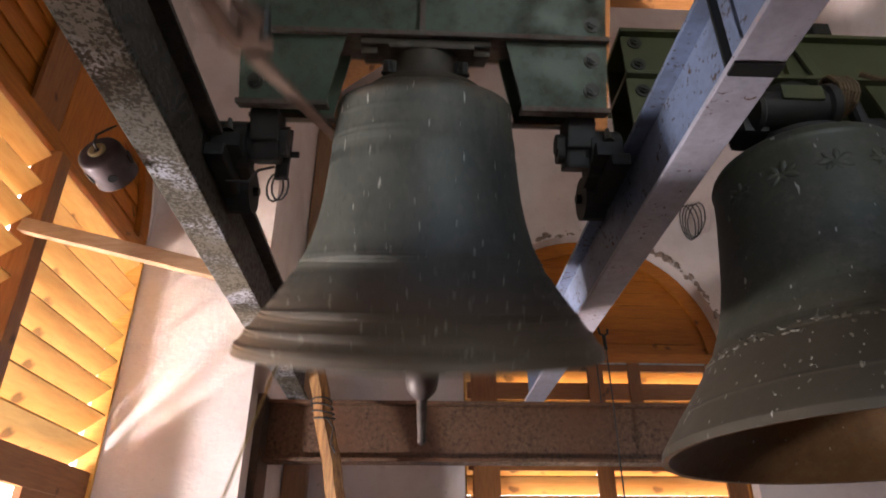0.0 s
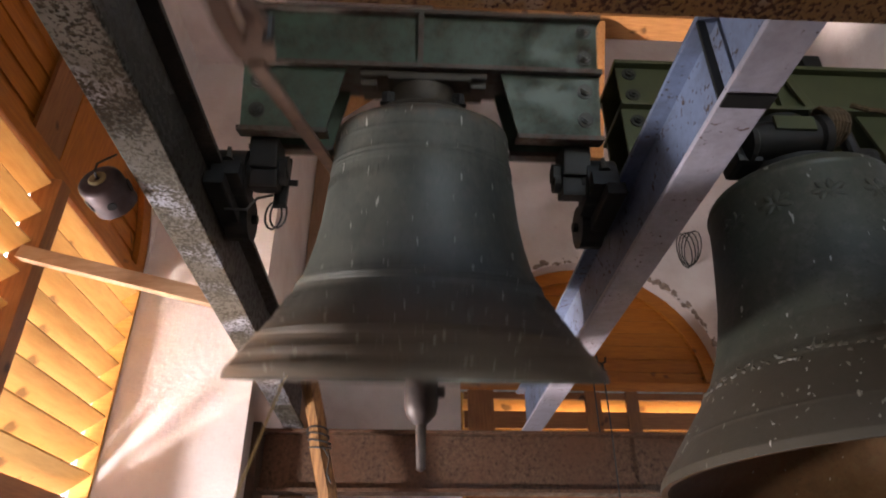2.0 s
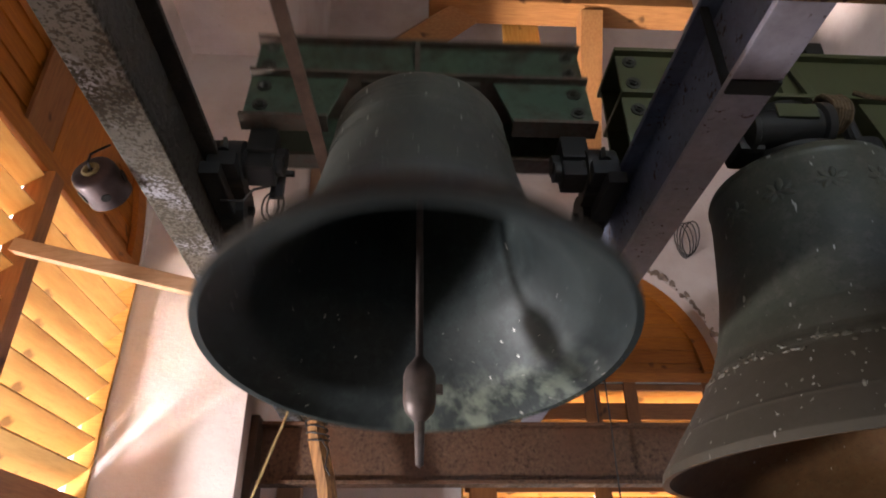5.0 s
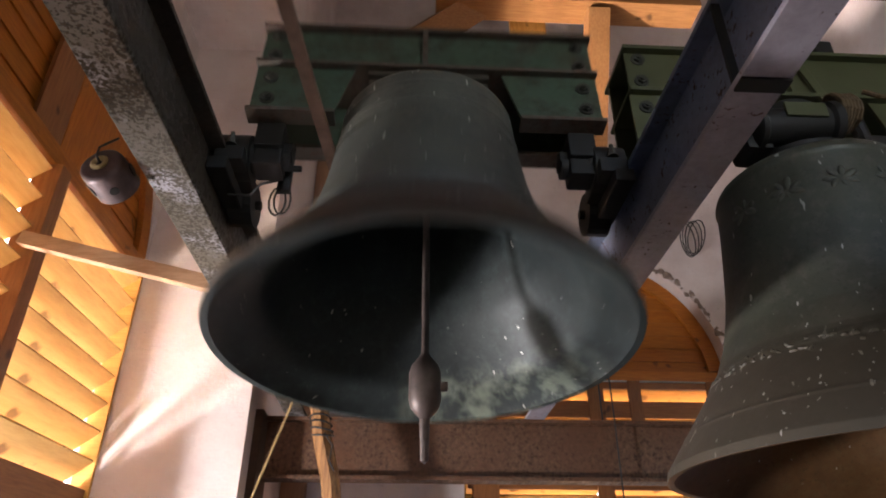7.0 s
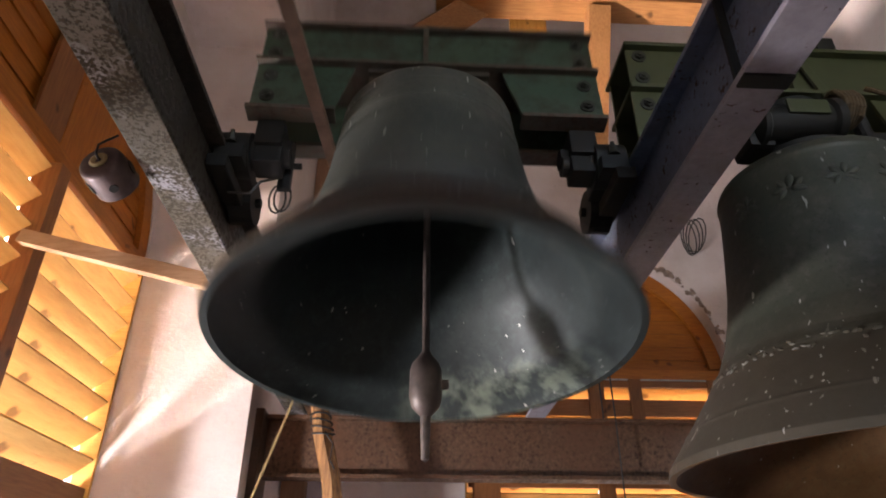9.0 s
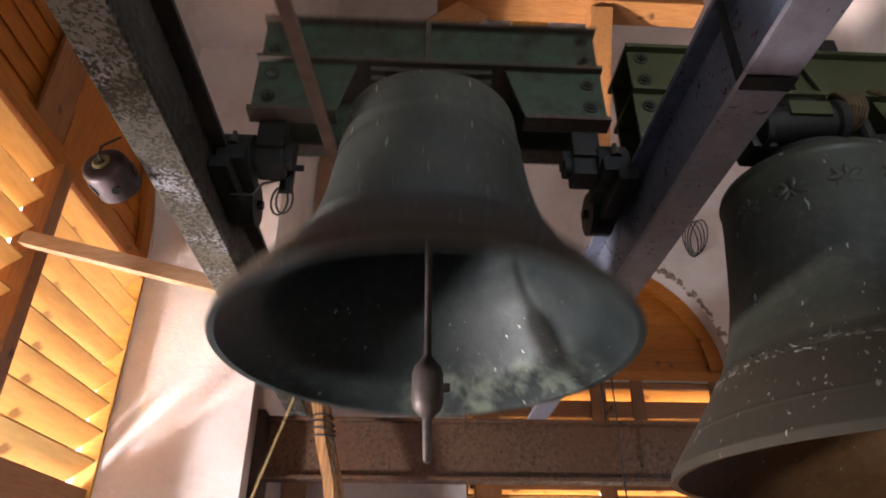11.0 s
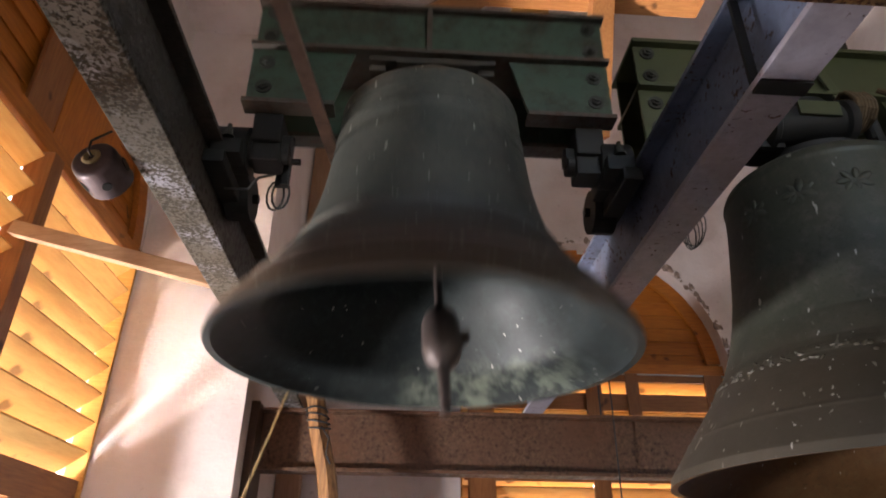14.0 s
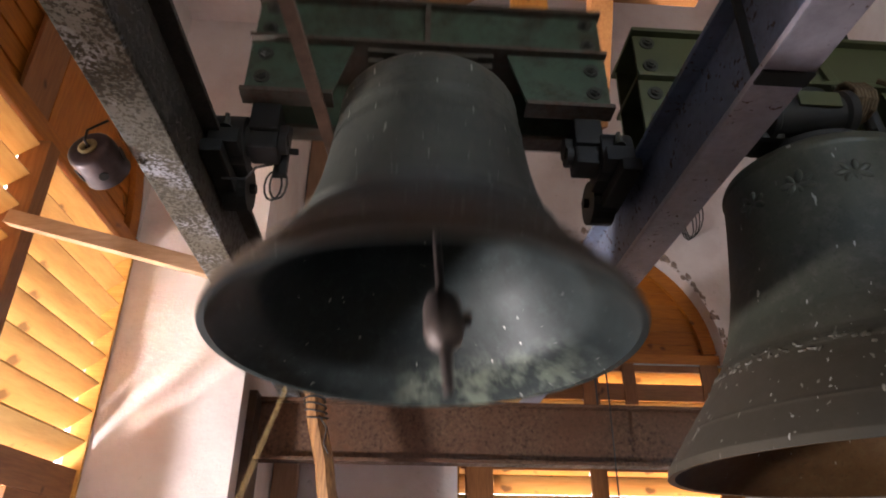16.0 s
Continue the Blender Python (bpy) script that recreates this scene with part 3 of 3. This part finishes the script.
part("hook", built(lambda b: tube(b, [(1.298, 4.2, 3.22), (1.303, 4.2, 3.175), (1.33, 4.2, 3.16), (1.357, 4.2, 3.175), (1.362, 4.2, 3.21)], 0.008, 6) or tube(b, [(1.33, 4.2, 3.16), (1.335, 4.2, 3.06)], 0.013, 6)), black_iron, cable)
part("side_line", built(lambda b: tube(b, [(1.26, 4.2, 3.12), (1.265, 4.22, 2.95), (1.275, 4.25, 2.70)], 0.005, 6)), wire_mat, cable)
coil = thing("wire_coil", "coil of thin grey wire hung on the plastered wall", "wire coil")
for k in range(4):
    part("turn", built(lambda b: tube(b, [(2.62 + 0.02 * k + (0.07 + 0.01 * k) * math.cos(a * 0.524), 5.30 - 0.02 * k, 4.72 + 0.19 * math.sin(a * 0.524 + k * 0.2)) for a in range(13)], 0.006, 6)), wire_mat, coil)
loop = thing("wire_loop", "small iron clip with loose wire loops by the bearing", "wire loop")
part("clip", built(lambda b: [box(b, (-0.475, 2.02, 3.05), (0.05, 0.02, 0.22), bevel=0.006), box(b, (-0.462, 2.0, 2.96), (0.03, 0.03, 0.06), bevel=0.008), rod(b, (-0.50, 2.02, 3.05), (-0.42, 2.02, 3.05), 0.012)]), black_iron, loop)
for k in range(2):
    part("loop", built(lambda b: tube(b, [(-0.475 - 0.02 * k + 0.03 * math.cos(a * 0.524), 2.02 + 0.01 * k, 2.91 + 0.06 * math.sin(a * 0.524)) for a in range(13)], 0.004, 6)), wire_mat, loop)
part("bent_wire", built(lambda b: tube(b, [(-0.50, 2.0, 2.98), (-0.55, 1.98, 2.95), (-0.58, 1.98, 2.90), (-0.66, 1.98, 2.90)], 0.005, 6)), wire_mat, loop)

# ragged mortar round the far arch
rag = tagged(new("mortar_edge"), "ragged grey-brown mortar edge round the arch", "mortar", kind="stuff")
rnd = random.Random(4)


def crumbs(b):
    for i in range(240):
        a = math.pi * rnd.random()
        r = 1.17 + abs(rnd.gauss(0.0, 0.022)) + 0.012 * math.sin(9 * a) ** 2
        g = bmesh.ops.create_icosphere(b, subdivisions=1, radius=rnd.uniform(0.006, 0.034) * rnd.random() ** 0.4)["verts"]
        for v in g:
            v.co *= rnd.uniform(0.7, 1.25)
        bmesh.ops.scale(b, vec=(rnd.uniform(0.8, 1.9), 0.5, rnd.uniform(0.6, 1.2)), verts=g)
        bmesh.ops.rotate(b, cent=(0, 0, 0), matrix=Matrix.Rotation(-a + math.pi / 2, 3, "Y"), verts=g)
        bmesh.ops.translate(b, vec=(1.62 + r * math.cos(a), FY - 0.002, 3.42 + r * math.sin(a)), verts=g)


part("crumbs", built(crumbs), mortar, rag)


# ---- the bells ----
crown_iron = m_plain("dark_brown_iron", (0.060, 0.050, 0.038), 0.6, 0.1)
PROFILE = ((0.0, -0.212), (0.20, -0.207), (0.24, -0.196), (0.285, -0.174), (0.303, -0.163), (0.312, -0.152), (0.3165, -0.138), (0.318, -0.10), (0.322, -0.05), (0.332, 0.03),
           (0.343, 0.11), (0.355, 0.19), (0.373, 0.27), (0.398, 0.35), (0.435, 0.43), (0.492, 0.51), (0.555, 0.59), (0.610, 0.66), (0.645, 0.705), (0.650, 0.729))
BANDS = ((-0.09, 0.002), (-0.02, 0.0025), (0.0, 0.003), (0.012, 0.002), (0.40, 0.004), (0.414, 0.007), (0.43, 0.004), (0.585, 0.009), (0.598, 0.005), (0.645, 0.008), (0.655, 0.004), (0.692, 0.005))


STILL_BANDS = ((-0.135, 0.003), (-0.128, 0.003), (0.455, 0.002), (0.463, 0.003), (0.471, 0.002), (0.62, 0.002))


def bell_profile(bands):
    """Outer skin from the crown down with raised bands, the lip, and the inner skin back up."""
    s = np.array([p[1] for p in PROFILE])
    r = np.array([p[0] for p in PROFILE])
    out = []
    for v in np.concatenate([np.linspace(-0.21, -0.05, 34), np.linspace(-0.045, 0.729, 260)]):
        rad = float(np.interp(v, s, r)) + sum(d * math.exp(-((v - c) / 0.0042) ** 2) for c, d in bands)
        out.append((rad, -v))
    out[0] = (0.0, 0.21)
    thick = lambda v: float(np.interp(v, (-0.2, 0.3, 0.55, 0.64, 0.729), (0.04, 0.045, 0.065, 0.085, 0.02)))
    inner = [(max(0.0, float(np.interp(v, s, r)) - thick(v)), -v) for v in np.linspace(0.727, -0.05, 36)]
    inner += [(0.268, 0.085), (0.245, 0.115), (0.205, 0.138), (0.15, 0.152), (0.08, 0.160), (0.0, 0.163)]
    return out, [out[-1]] + inner


def bell_skin(th, material, inside, kr, kz, dz, label, bands=BANDS):
    """The bell's outer skin and, under it, its hollow with light or shade in its colour."""
    outer, inner = bell_profile(bands)
    ob = part("bell", built(lambda b: lathe(b, [(r * kr, z * kz + dz) for r, z in outer], 112)), material, th, label, True)
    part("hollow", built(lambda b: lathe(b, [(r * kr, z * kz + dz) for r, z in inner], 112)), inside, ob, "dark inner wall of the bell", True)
    return ob


def yoke(th, k, paint, edge, dz=0.0):
    """A cranked yoke: an upper girder of two channels, and two hangers that reach down to the axle."""
    for y in (-0.10, 0.10):
        part("girder_web", built(lambda b: box(b, (0, y * k, 0.49 * k + dz), (1.28 * k, 0.012, 0.20 * k))), paint, th)
    for z in (0.385, 0.60):
        part("girder_flange", built(lambda b: box(b, (0, 0, z * k + dz), (1.30 * k, 0.27 * k, 0.018), bevel=0.004)), edge, th)
    part("stiffener", built(lambda b: box(b, (-0.014 * k, -0.118 * k, 0.49 * k + dz), (0.02, 0.03, 0.21 * k))), edge, th)
    for s in (-1, 1):
        for y in (-0.10, 0.10):
            def plate(b, s=s, y=y):
                prism(b, [(s * 0.645 * k, 0.378 * k + dz), (s * 0.645 * k, 0.14 * k + dz), (s * 0.345 * k, 0.14 * k + dz), (s * 0.28 * k, 0.378 * k + dz)], y * k - 0.006, y * k + 0.006)
            part("hanger_plate", built(plate), paint, th)
        for y in (-0.095, 0.095):
            part("hanger_flange", built(lambda b: box(b, (s * 0.495 * k, y * k, 0.13 * k + dz), (0.315 * k, 0.075 * k, 0.018), bevel=0.004)), edge, th)
        for z in (0.555, 0.445, 0.315, 0.205):
            part("bolt", built(lambda b: bolt(b, (s * 0.59 * k, -0.106 * k, z * k + dz), 0.019, (0, -1, 0), 0.011)), steel_bolt, th)
        def journal(b, s=s):
            box(b, (s * 0.565 * k, 0, 0.065 * k + dz / 2), (0.10 * k, 0.14 * k, 0.11 * k + dz), bevel=0.008)
            rod(b, (s * 0.52 * k, 0, 0.03 * k + dz / 2), (s * 0.485 * k, 0, 0.03 * k + dz / 2), 0.042 * k, seg=6)
            rod(b, (s * 0.49 * k, 0, 0), (s * 0.70 * k, 0, 0), 0.04 * k, seg=20)
            box(b, (s * 0.565 * k, 0, 0.0), (0.10 * k, 0.10 * k, 0.12 * k), bevel=0.012)
        part("journal", built(journal), black_iron, th, "black greased axle journal")


def crown(th, k):
    """Neck block with lugs between the girder and a dished ring on the bell's head."""
    part("crown", built(lambda b: lathe(b, [(0.0, 0.345 * k), (0.118 * k, 0.345 * k), (0.116 * k, 0.285 * k), (0.124 * k, 0.252 * k), (0.145 * k, 0.232 * k), (0.165 * k, 0.226 * k), (0.172 * k, 0.236 * k),
                                            (0.180 * k, 0.238 * k), (0.188 * k, 0.232 * k), (0.192 * k, 0.224 * k), (0.203 * k, 0.222 * k), (0.208 * k, 0.214 * k), (0.204 * k, 0.204 * k), (0, 0.20 * k)], 48)), crown_iron, th, smooth=True)
    def plate(b):
        box(b, (0, 0, 0.362 * k), (0.46 * k, 0.22 * k, 0.022 * k), bevel=0.005)
        box(b, (0.02 * k, -0.02, 0.345 * k), (0.30 * k, 0.20 * k, 0.016 * k), bevel=0.005)
        for dx in (-0.2, 0.2):
            box(b, (dx * k, -0.05 * k, 0.338 * k), (0.06 * k, 0.07 * k, 0.03 * k), bevel=0.012)
    part("crown_plate", built(plate), crown_iron, th, "rusty mounting plate under the girder")
    for sx in (-1, 1):
        part("crown_lug", built(lambda b: box(b, (sx * 0.128 * k, -0.03 * k, 0.285 * k), (0.05 * k, 0.07 * k, 0.055 * k), bevel=0.012)), black_iron, th, "black iron lug")
        for sy in (-1, 1):
            part("crown_bolt", built(lambda b: bolt(b, (sx * 0.130 * k, sy * 0.09 * k, 0.25 * k), 0.018, (0, 0, 1), 0.025)), black_iron, th)


def raised_bars(b, s0, height, a0, a1, count, seed, relief=0.0016):
    """Worn raised lettering, as plain upright bars on the bell's skin."""
    r_of = lambda v: float(np.interp(v, [p[1] for p in PROFILE], [p[0] for p in PROFILE]))
    rn = random.Random(seed)
    for i in range(count):
        if rn.random() < 0.05:
            continue
        a = a0 + (a1 - a0) * (i + rn.uniform(-0.2, 0.2)) / count
        top, bot = s0 - height * rn.uniform(0.2, 0.5), s0 + height * rn.uniform(0.25, 0.5)
        w = rn.uniform(0.0018, 0.0045)
        q = []
        for v in (top, bot):
            for d in (-w, w):
                for out in (-0.004, relief):
                    r = r_of(v) + out
                    q.append(b.verts.new((r * math.cos(a + d / r), r * math.sin(a + d / r), -v)))
        for f in ((1, 3, 7, 5), (0, 1, 5, 4), (2, 6, 7, 3), (0, 2, 3, 1), (4, 5, 7, 6)):
            b.faces.new([q[k] for k in f])
    bmesh.ops.recalc_face_normals(b, faces=b.faces[:])


swing = thing("swinging_bell", "dark bronze bell with raised bands swinging under a green steel yoke", "bell", m=pose(*PIV))
bell_skin(swing, bronze, bronze_in_shaded, 1.0, 1.0, 0.0, "dark dusty bronze bell with raised bands")
part("inscription", built(lambda b: [raised_bars(b, 0.488, 0.062, 0, 2 * math.pi, 330, 3, 0.0012), raised_bars(b, 0.540, 0.030, 0, 2 * math.pi, 180, 13, 0.0012), raised_bars(b, 0.465, 0.02, 0, 2 * math.pi, 200, 23, 0.002)]), bronze, swing, "worn band of raised ornament")["kind"] = "stuff"
part("inscription", built(lambda b: raised_bars(b, 0.672, 0.024, math.radians(235), math.radians(300), 60, 5, 0.003)), bronze, swing, "worn raised lettering")["kind"] = "stuff"
part("inscription", built(lambda b: raised_bars(b, 0.06, 0.045, 0, 2 * math.pi, 200, 8, 0.0012)), bronze, swing, "worn band of raised ornament")["kind"] = "stuff"
yoke(swing, 1.0, green_paint, green_edge)
crown(swing, 1.0)

# lever of flat iron on the yoke with a slotted disc and a forked end
part("lever", built(lambda b: [box(b, (0, 0, 0), (0.05, 0.54, 0.018), Matrix.Translation((-0.462, -1.14, 0.087)) @ pose(0, 0, 0, -4.6), 0.003)]), lever_iron, swing, "brown flat iron lever")
part("lever_strap", built(lambda b: box(b, (0, 0, 0), (0.046, 0.016, 1.42), look((-0.452, -0.70, 0.088), (-0.284, 0.70, 0.083)) @ Matrix.Translation((0, 0, -0.71)), 0.003)), lever_iron, swing, "brown flat iron bolted under the yoke")


part("rope_eye", built(lambda b: [rod(b, (-0.288, 0.675, 0.06), (-0.288, 0.675, 0.17), 0.009, seg=10), rod(b, (-0.288, 0.675, 0.10), (-0.288, 0.675, 0.118), 0.02, seg=6)]), steel_bolt, swing, "bright pin for the rope")


def cheek(b, s):
    """One cheek of the slotted plate on the lever."""
    o = [(s * 0.0005, 0.0), (s * 0.040, 0.0), (s * 0.052, -0.02), (s * 0.060, -0.10), (s * 0.062, -0.20), (s * 0.052, -0.29), (s * 0.030, -0.315), (s * 0.014, -0.29), (s * 0.010, -0.15), (s * 0.0005, -0.13)]
    prism(b, [(x - 0.45, y - 0.68) for x, y in o], 0.098, 0.122, "z")


for s in (-1, 1):
    part("lever_cheek", built(lambda b: cheek(b, s)), lever_iron, swing, "brown iron cheek plate")
part("lever_pin", built(lambda b: rod(b, (-0.39, -0.84, 0.08), (-0.39, -0.84, 0.15), 0.014, seg=8)), black_iron, swing)
part("lever_fork", built(lambda b: [box(b, (-0.465, -1.39, 0.115), (0.06, 0.016, 0.018), bevel=0.003), box(b, (-0.45, -1.412, 0.11), (0.024, 0.04, 0.028), bevel=0.004)]), black_iron, swing)

def staple(b):
    tube(b, [(-0.045, 0, 0.17), (-0.045, 0, 0.075), (-0.03, 0, 0.045), (0.0, 0, 0.035), (0.03, 0, 0.045), (0.045, 0, 0.075), (0.045, 0, 0.17)], 0.014, 8)


part("staple", built(staple), clapper_iron, swing, "iron staple that carries the clapper", True)
for sx in (-1, 1):
    part("staple_nut", built(lambda b: bolt(b, (sx * 0.08, -0.02, 0.16), 0.008, (0, 0, -1), 0.02)), steel_bolt, swing, "bright nut")

# clapper in its own space, hung at the crown staple inside the bell
clapper = part("clapper", built(lambda b: lathe(b, [(0.0, 0.03), (0.025, 0.03), (0.025, 0.0), (0.012, -0.05), (0.0125, -0.735), (0.022, -0.75), (0.044, -0.775), (0.052, -0.80), (0.053, -0.885), (0.046, -0.915), (0.028, -0.935), (0.017, -0.945), (0.013, -1.075), (0.0, -1.085)], 24)), clapper_iron, swing, "forged iron clapper with a long tail", True)
part("collar", built(lambda b: box(b, (0.052, 0, -0.845), (0.045, 0.03, 0.03), bevel=0.004)), clapper_iron, clapper)

# the still bell in the next bay hangs lower and is larger
PIV2 = (1.447, 1.945, 3.03)
still = thing("still_bell", "grey-green bronze bell hanging still under an olive steel yoke", "bell", m=pose(*PIV2))


bell_skin(still, bronze_green, bronze_glow, 1.0, 1.13, -0.242, "grey-green streaked bronze bell", STILL_BANDS)
for ang in (-108, -136, -80, -164):
    a = radians(ang)
    def rosette(b, a=a):
        rn = random.Random(int(a * 100))
        for i in range(7):
            t = 2 * math.pi * i / 7 + 0.4
            size = rn.uniform(0.016, 0.022)
            g = bmesh.ops.create_uvsphere(b, u_segments=10, v_segments=6, radius=1.0)["verts"]
            bmesh.ops.scale(b, vec=(0.006, size * 1.25, size * 0.6), verts=g)
            bmesh.ops.rotate(b, cent=(0, 0, 0), matrix=Matrix.Rotation(t + rn.uniform(-0.2, 0.2), 3, "X"), verts=g)
            bmesh.ops.translate(b, vec=(0.325, 0.032 * math.cos(t), -0.222 + 0.026 * math.sin(t)), verts=g)
        bmesh.ops.rotate(b, cent=(0, 0, 0), matrix=Matrix.Rotation(a, 3, "Z"), verts=b.verts)
    part("rosette", built(rosette), bronze_green, still, "worn raised leaf ornament", True)["kind"] = "stuff"
def worn_band(b):
    """A band of worn cast leaves round the still bell."""
    rn = random.Random(6)
    for i in range(190):
        v = 0.478 + rn.gauss(0, 0.010)
        r = float(np.interp(v, [p[1] for p in PROFILE], [p[0] for p in PROFILE]))
        g = bmesh.ops.create_icosphere(b, subdivisions=1, radius=1.0)["verts"]
        bmesh.ops.scale(b, vec=(0.005, rn.uniform(0.006, 0.016), rn.uniform(0.004, 0.009)), verts=g)
        bmesh.ops.rotate(b, cent=(0, 0, 0), matrix=Matrix.Rotation(rn.uniform(-0.9, 0.9), 3, "X"), verts=g)
        bmesh.ops.translate(b, vec=(r, 0, -v * 1.13 - 0.242), verts=g)
        bmesh.ops.rotate(b, cent=(0, 0, 0), matrix=Matrix.Rotation(2 * math.pi * (i + rn.uniform(-0.5, 0.5)) / 190, 3, "Z"), verts=g)


part("ornament", built(worn_band), bronze_green, still, "worn band of raised ornament", True)["kind"] = "stuff"
yoke(still, 1.0, olive_paint, olive_paint, -0.095)
part("crown", built(lambda b: lathe(b, [(0.0, 0.285), (0.12, 0.285), (0.11, 0.16), (0.13, 0.05), (0.20, 0.03), (0.20, 0.005), (0.0, -0.01)], 40)), black_iron, still, "black iron crown block", True)
for sx in (-1, 1):
    part("clamp", built(lambda b: [rod(b, (sx * 0.20, -0.10, 0.27), (sx * 0.22, -0.10, 0.03), 0.028), box(b, (sx * 0.22, -0.09, 0.05), (0.10, 0.13, 0.08), bevel=0.025)]), black_iron, still)
part("drum", built(lambda b: lathe(b, [(0.0, -0.18), (0.06, -0.18), (0.082, -0.17), (0.082, -0.15), (0.070, -0.14), (0.070, 0.10), (0.084, 0.11), (0.084, 0.14), (0.05, 0.16), (0.0, 0.16)], 32)), black_iron, still, "black greased iron drum", True).matrix_basis = pose(-0.07, -0.15, 0.115, 0, 83)
part("drum_plate", built(lambda b: box(b, (-0.07, -0.226, 0.13), (0.15, 0.010, 0.06), bevel=0.003)), olive_paint, still, "olive plate on the drum")
part("wrapped_rope", built(lambda b: tube(b, [(0.075 + 0.0009 * i, -0.15 + (0.068 + 0.008 * math.sin(i * 0.9)) * math.cos(i * 0.45), 0.185 + (0.066 + 0.006 * math.sin(i * 1.7)) * math.sin(i * 0.45)) for i in range(86)], 0.010, 7)), rope_old, still, "dirty hemp rope wound round the crown")
part("rope_end", built(lambda b: tube(b, [(0.19, -0.20, 0.25), (0.24, -0.21, 0.22), (0.30, -0.20, 0.225), (0.37, -0.19, 0.20)], 0.010, 7)), rope_old, still)
part("yoke_brace", built(lambda b: box(b, (0, 0, 0), (0.035, 0.012, 0.27), pose(0.065, -0.125, 0.38, 0, -18), 0.003)), olive_paint, still)
part("stop_block", built(lambda b: box(b, (0.165, -0.09, 0.545), (0.075, 0.09, 0.06), bevel=0.006)), black_iron, still, "black stop block on the yoke")


# ---- what moves ----
AMP, LEAN, HALF = 57.0, -2.5, 0.991          # degrees, degrees, seconds of a half swing
# the swing gains slowly on two seconds: seconds, degrees of phase
DRIFT = ((0, -112.5), (2, -106.9), (4, -103.9), (7, -98.3), (8, -101.5), (9, -98.8), (12, -92.4), (14, -88.5), (16, -84.5))


def phase(t):
    return 180.0 * t + float(np.interp(t, [d[0] for d in DRIFT], [d[1] for d in DRIFT]))


def bell_angle(t):
    return LEAN + AMP * math.cos(radians(phase(t)))


# seconds from the bell's turning point, clapper's angle from the plumb line: towards the ropes, and on the far side
CLAP = ((-0.5, 16), (-0.4, 28), (-0.3, 31), (-0.2, 27), (-0.1, 24.5), (0.0, 24), (0.1, 22), (0.2, 17), (0.3, 7), (0.4, -3), (0.492, -15))
CLAP_FAR = ((-0.5, 16), (-0.4, 27), (-0.3, 33), (-0.2, 37), (-0.1, 39), (0.0, 39), (0.1, 38.5), (0.2, 36), (0.3, 22), (0.4, 4), (0.492, -15))
SIDE = ((-0.7, 0), (-0.6, 0.5), (-0.5, 2.2), (-0.4, 3.8), (-0.3, 4.5), (-0.1, 4), (0.0, 3.6), (0.1, 2), (0.2, 0), (0.5, 0.6), (0.9, 0))


def clapper_angle(t):
    """The clapper flies a little higher on the far side."""
    u = phase(t) / 180
    n = math.floor(u + 0.5)
    v = (u - n) * HALF
    rows = CLAP_FAR if n % 2 else CLAP
    return (-1) ** n * float(np.interp(v, [c[0] for c in rows], [c[1] for c in rows]))


def clapper_side(t):
    v = ((phase(t) / 180 + 1) % 2 - 1) * HALF
    return float(np.interp(v, [c[0] for c in SIDE], [c[1] for c in SIDE]))


# bell rope: from the lever strap down past the camera, swaying with the swing
rope = thing("bell_rope", "thin twisted hemp bell rope tied to the lever strap", "rope")


def strands(b):
    for k in range(3):
        tube(b, [(0.0024 * math.cos(i * 0.45 + k * 2.094), 0.0024 * math.sin(i * 0.45 + k * 2.094), -0.012 * i) for i in range(250)], 0.0026, 5)


part("strand", built(strands), rope_fibre, rope)


def rope_pose(t):
    a = bell_angle(t)
    c, s = math.cos(radians(a)), math.sin(radians(a))
    ly, lz = 0.675, 0.095
    top = Vector((PIV[0] - 0.288, PIV[1] + ly * c + lz * s, PIV[2] - ly * s + lz * c))
    low = Vector([float(np.interp(a, (-59, 3, 55), v)) for v in ROPE_LOW])
    return Matrix.Translation(top) @ (top - low).to_track_quat("Z", "Y").to_matrix().to_4x4()


ROPE_LOW = ((-0.441, -0.582, -0.49), (1.35, 2.75, 2.75), (1.804, 2.085, 2.002))


def motions():
    ts = [i / 15 for i in range(241)]
    walk(swing, [(t, pose(*PIV, -bell_angle(t))) for t in ts])
    walk(clapper, [(t, pose(0, 0, 0.05, bell_angle(t) - clapper_angle(t), -clapper_side(t))) for t in ts])
    walk(rope, [(t, rope_pose(t)) for t in ts])


motions()
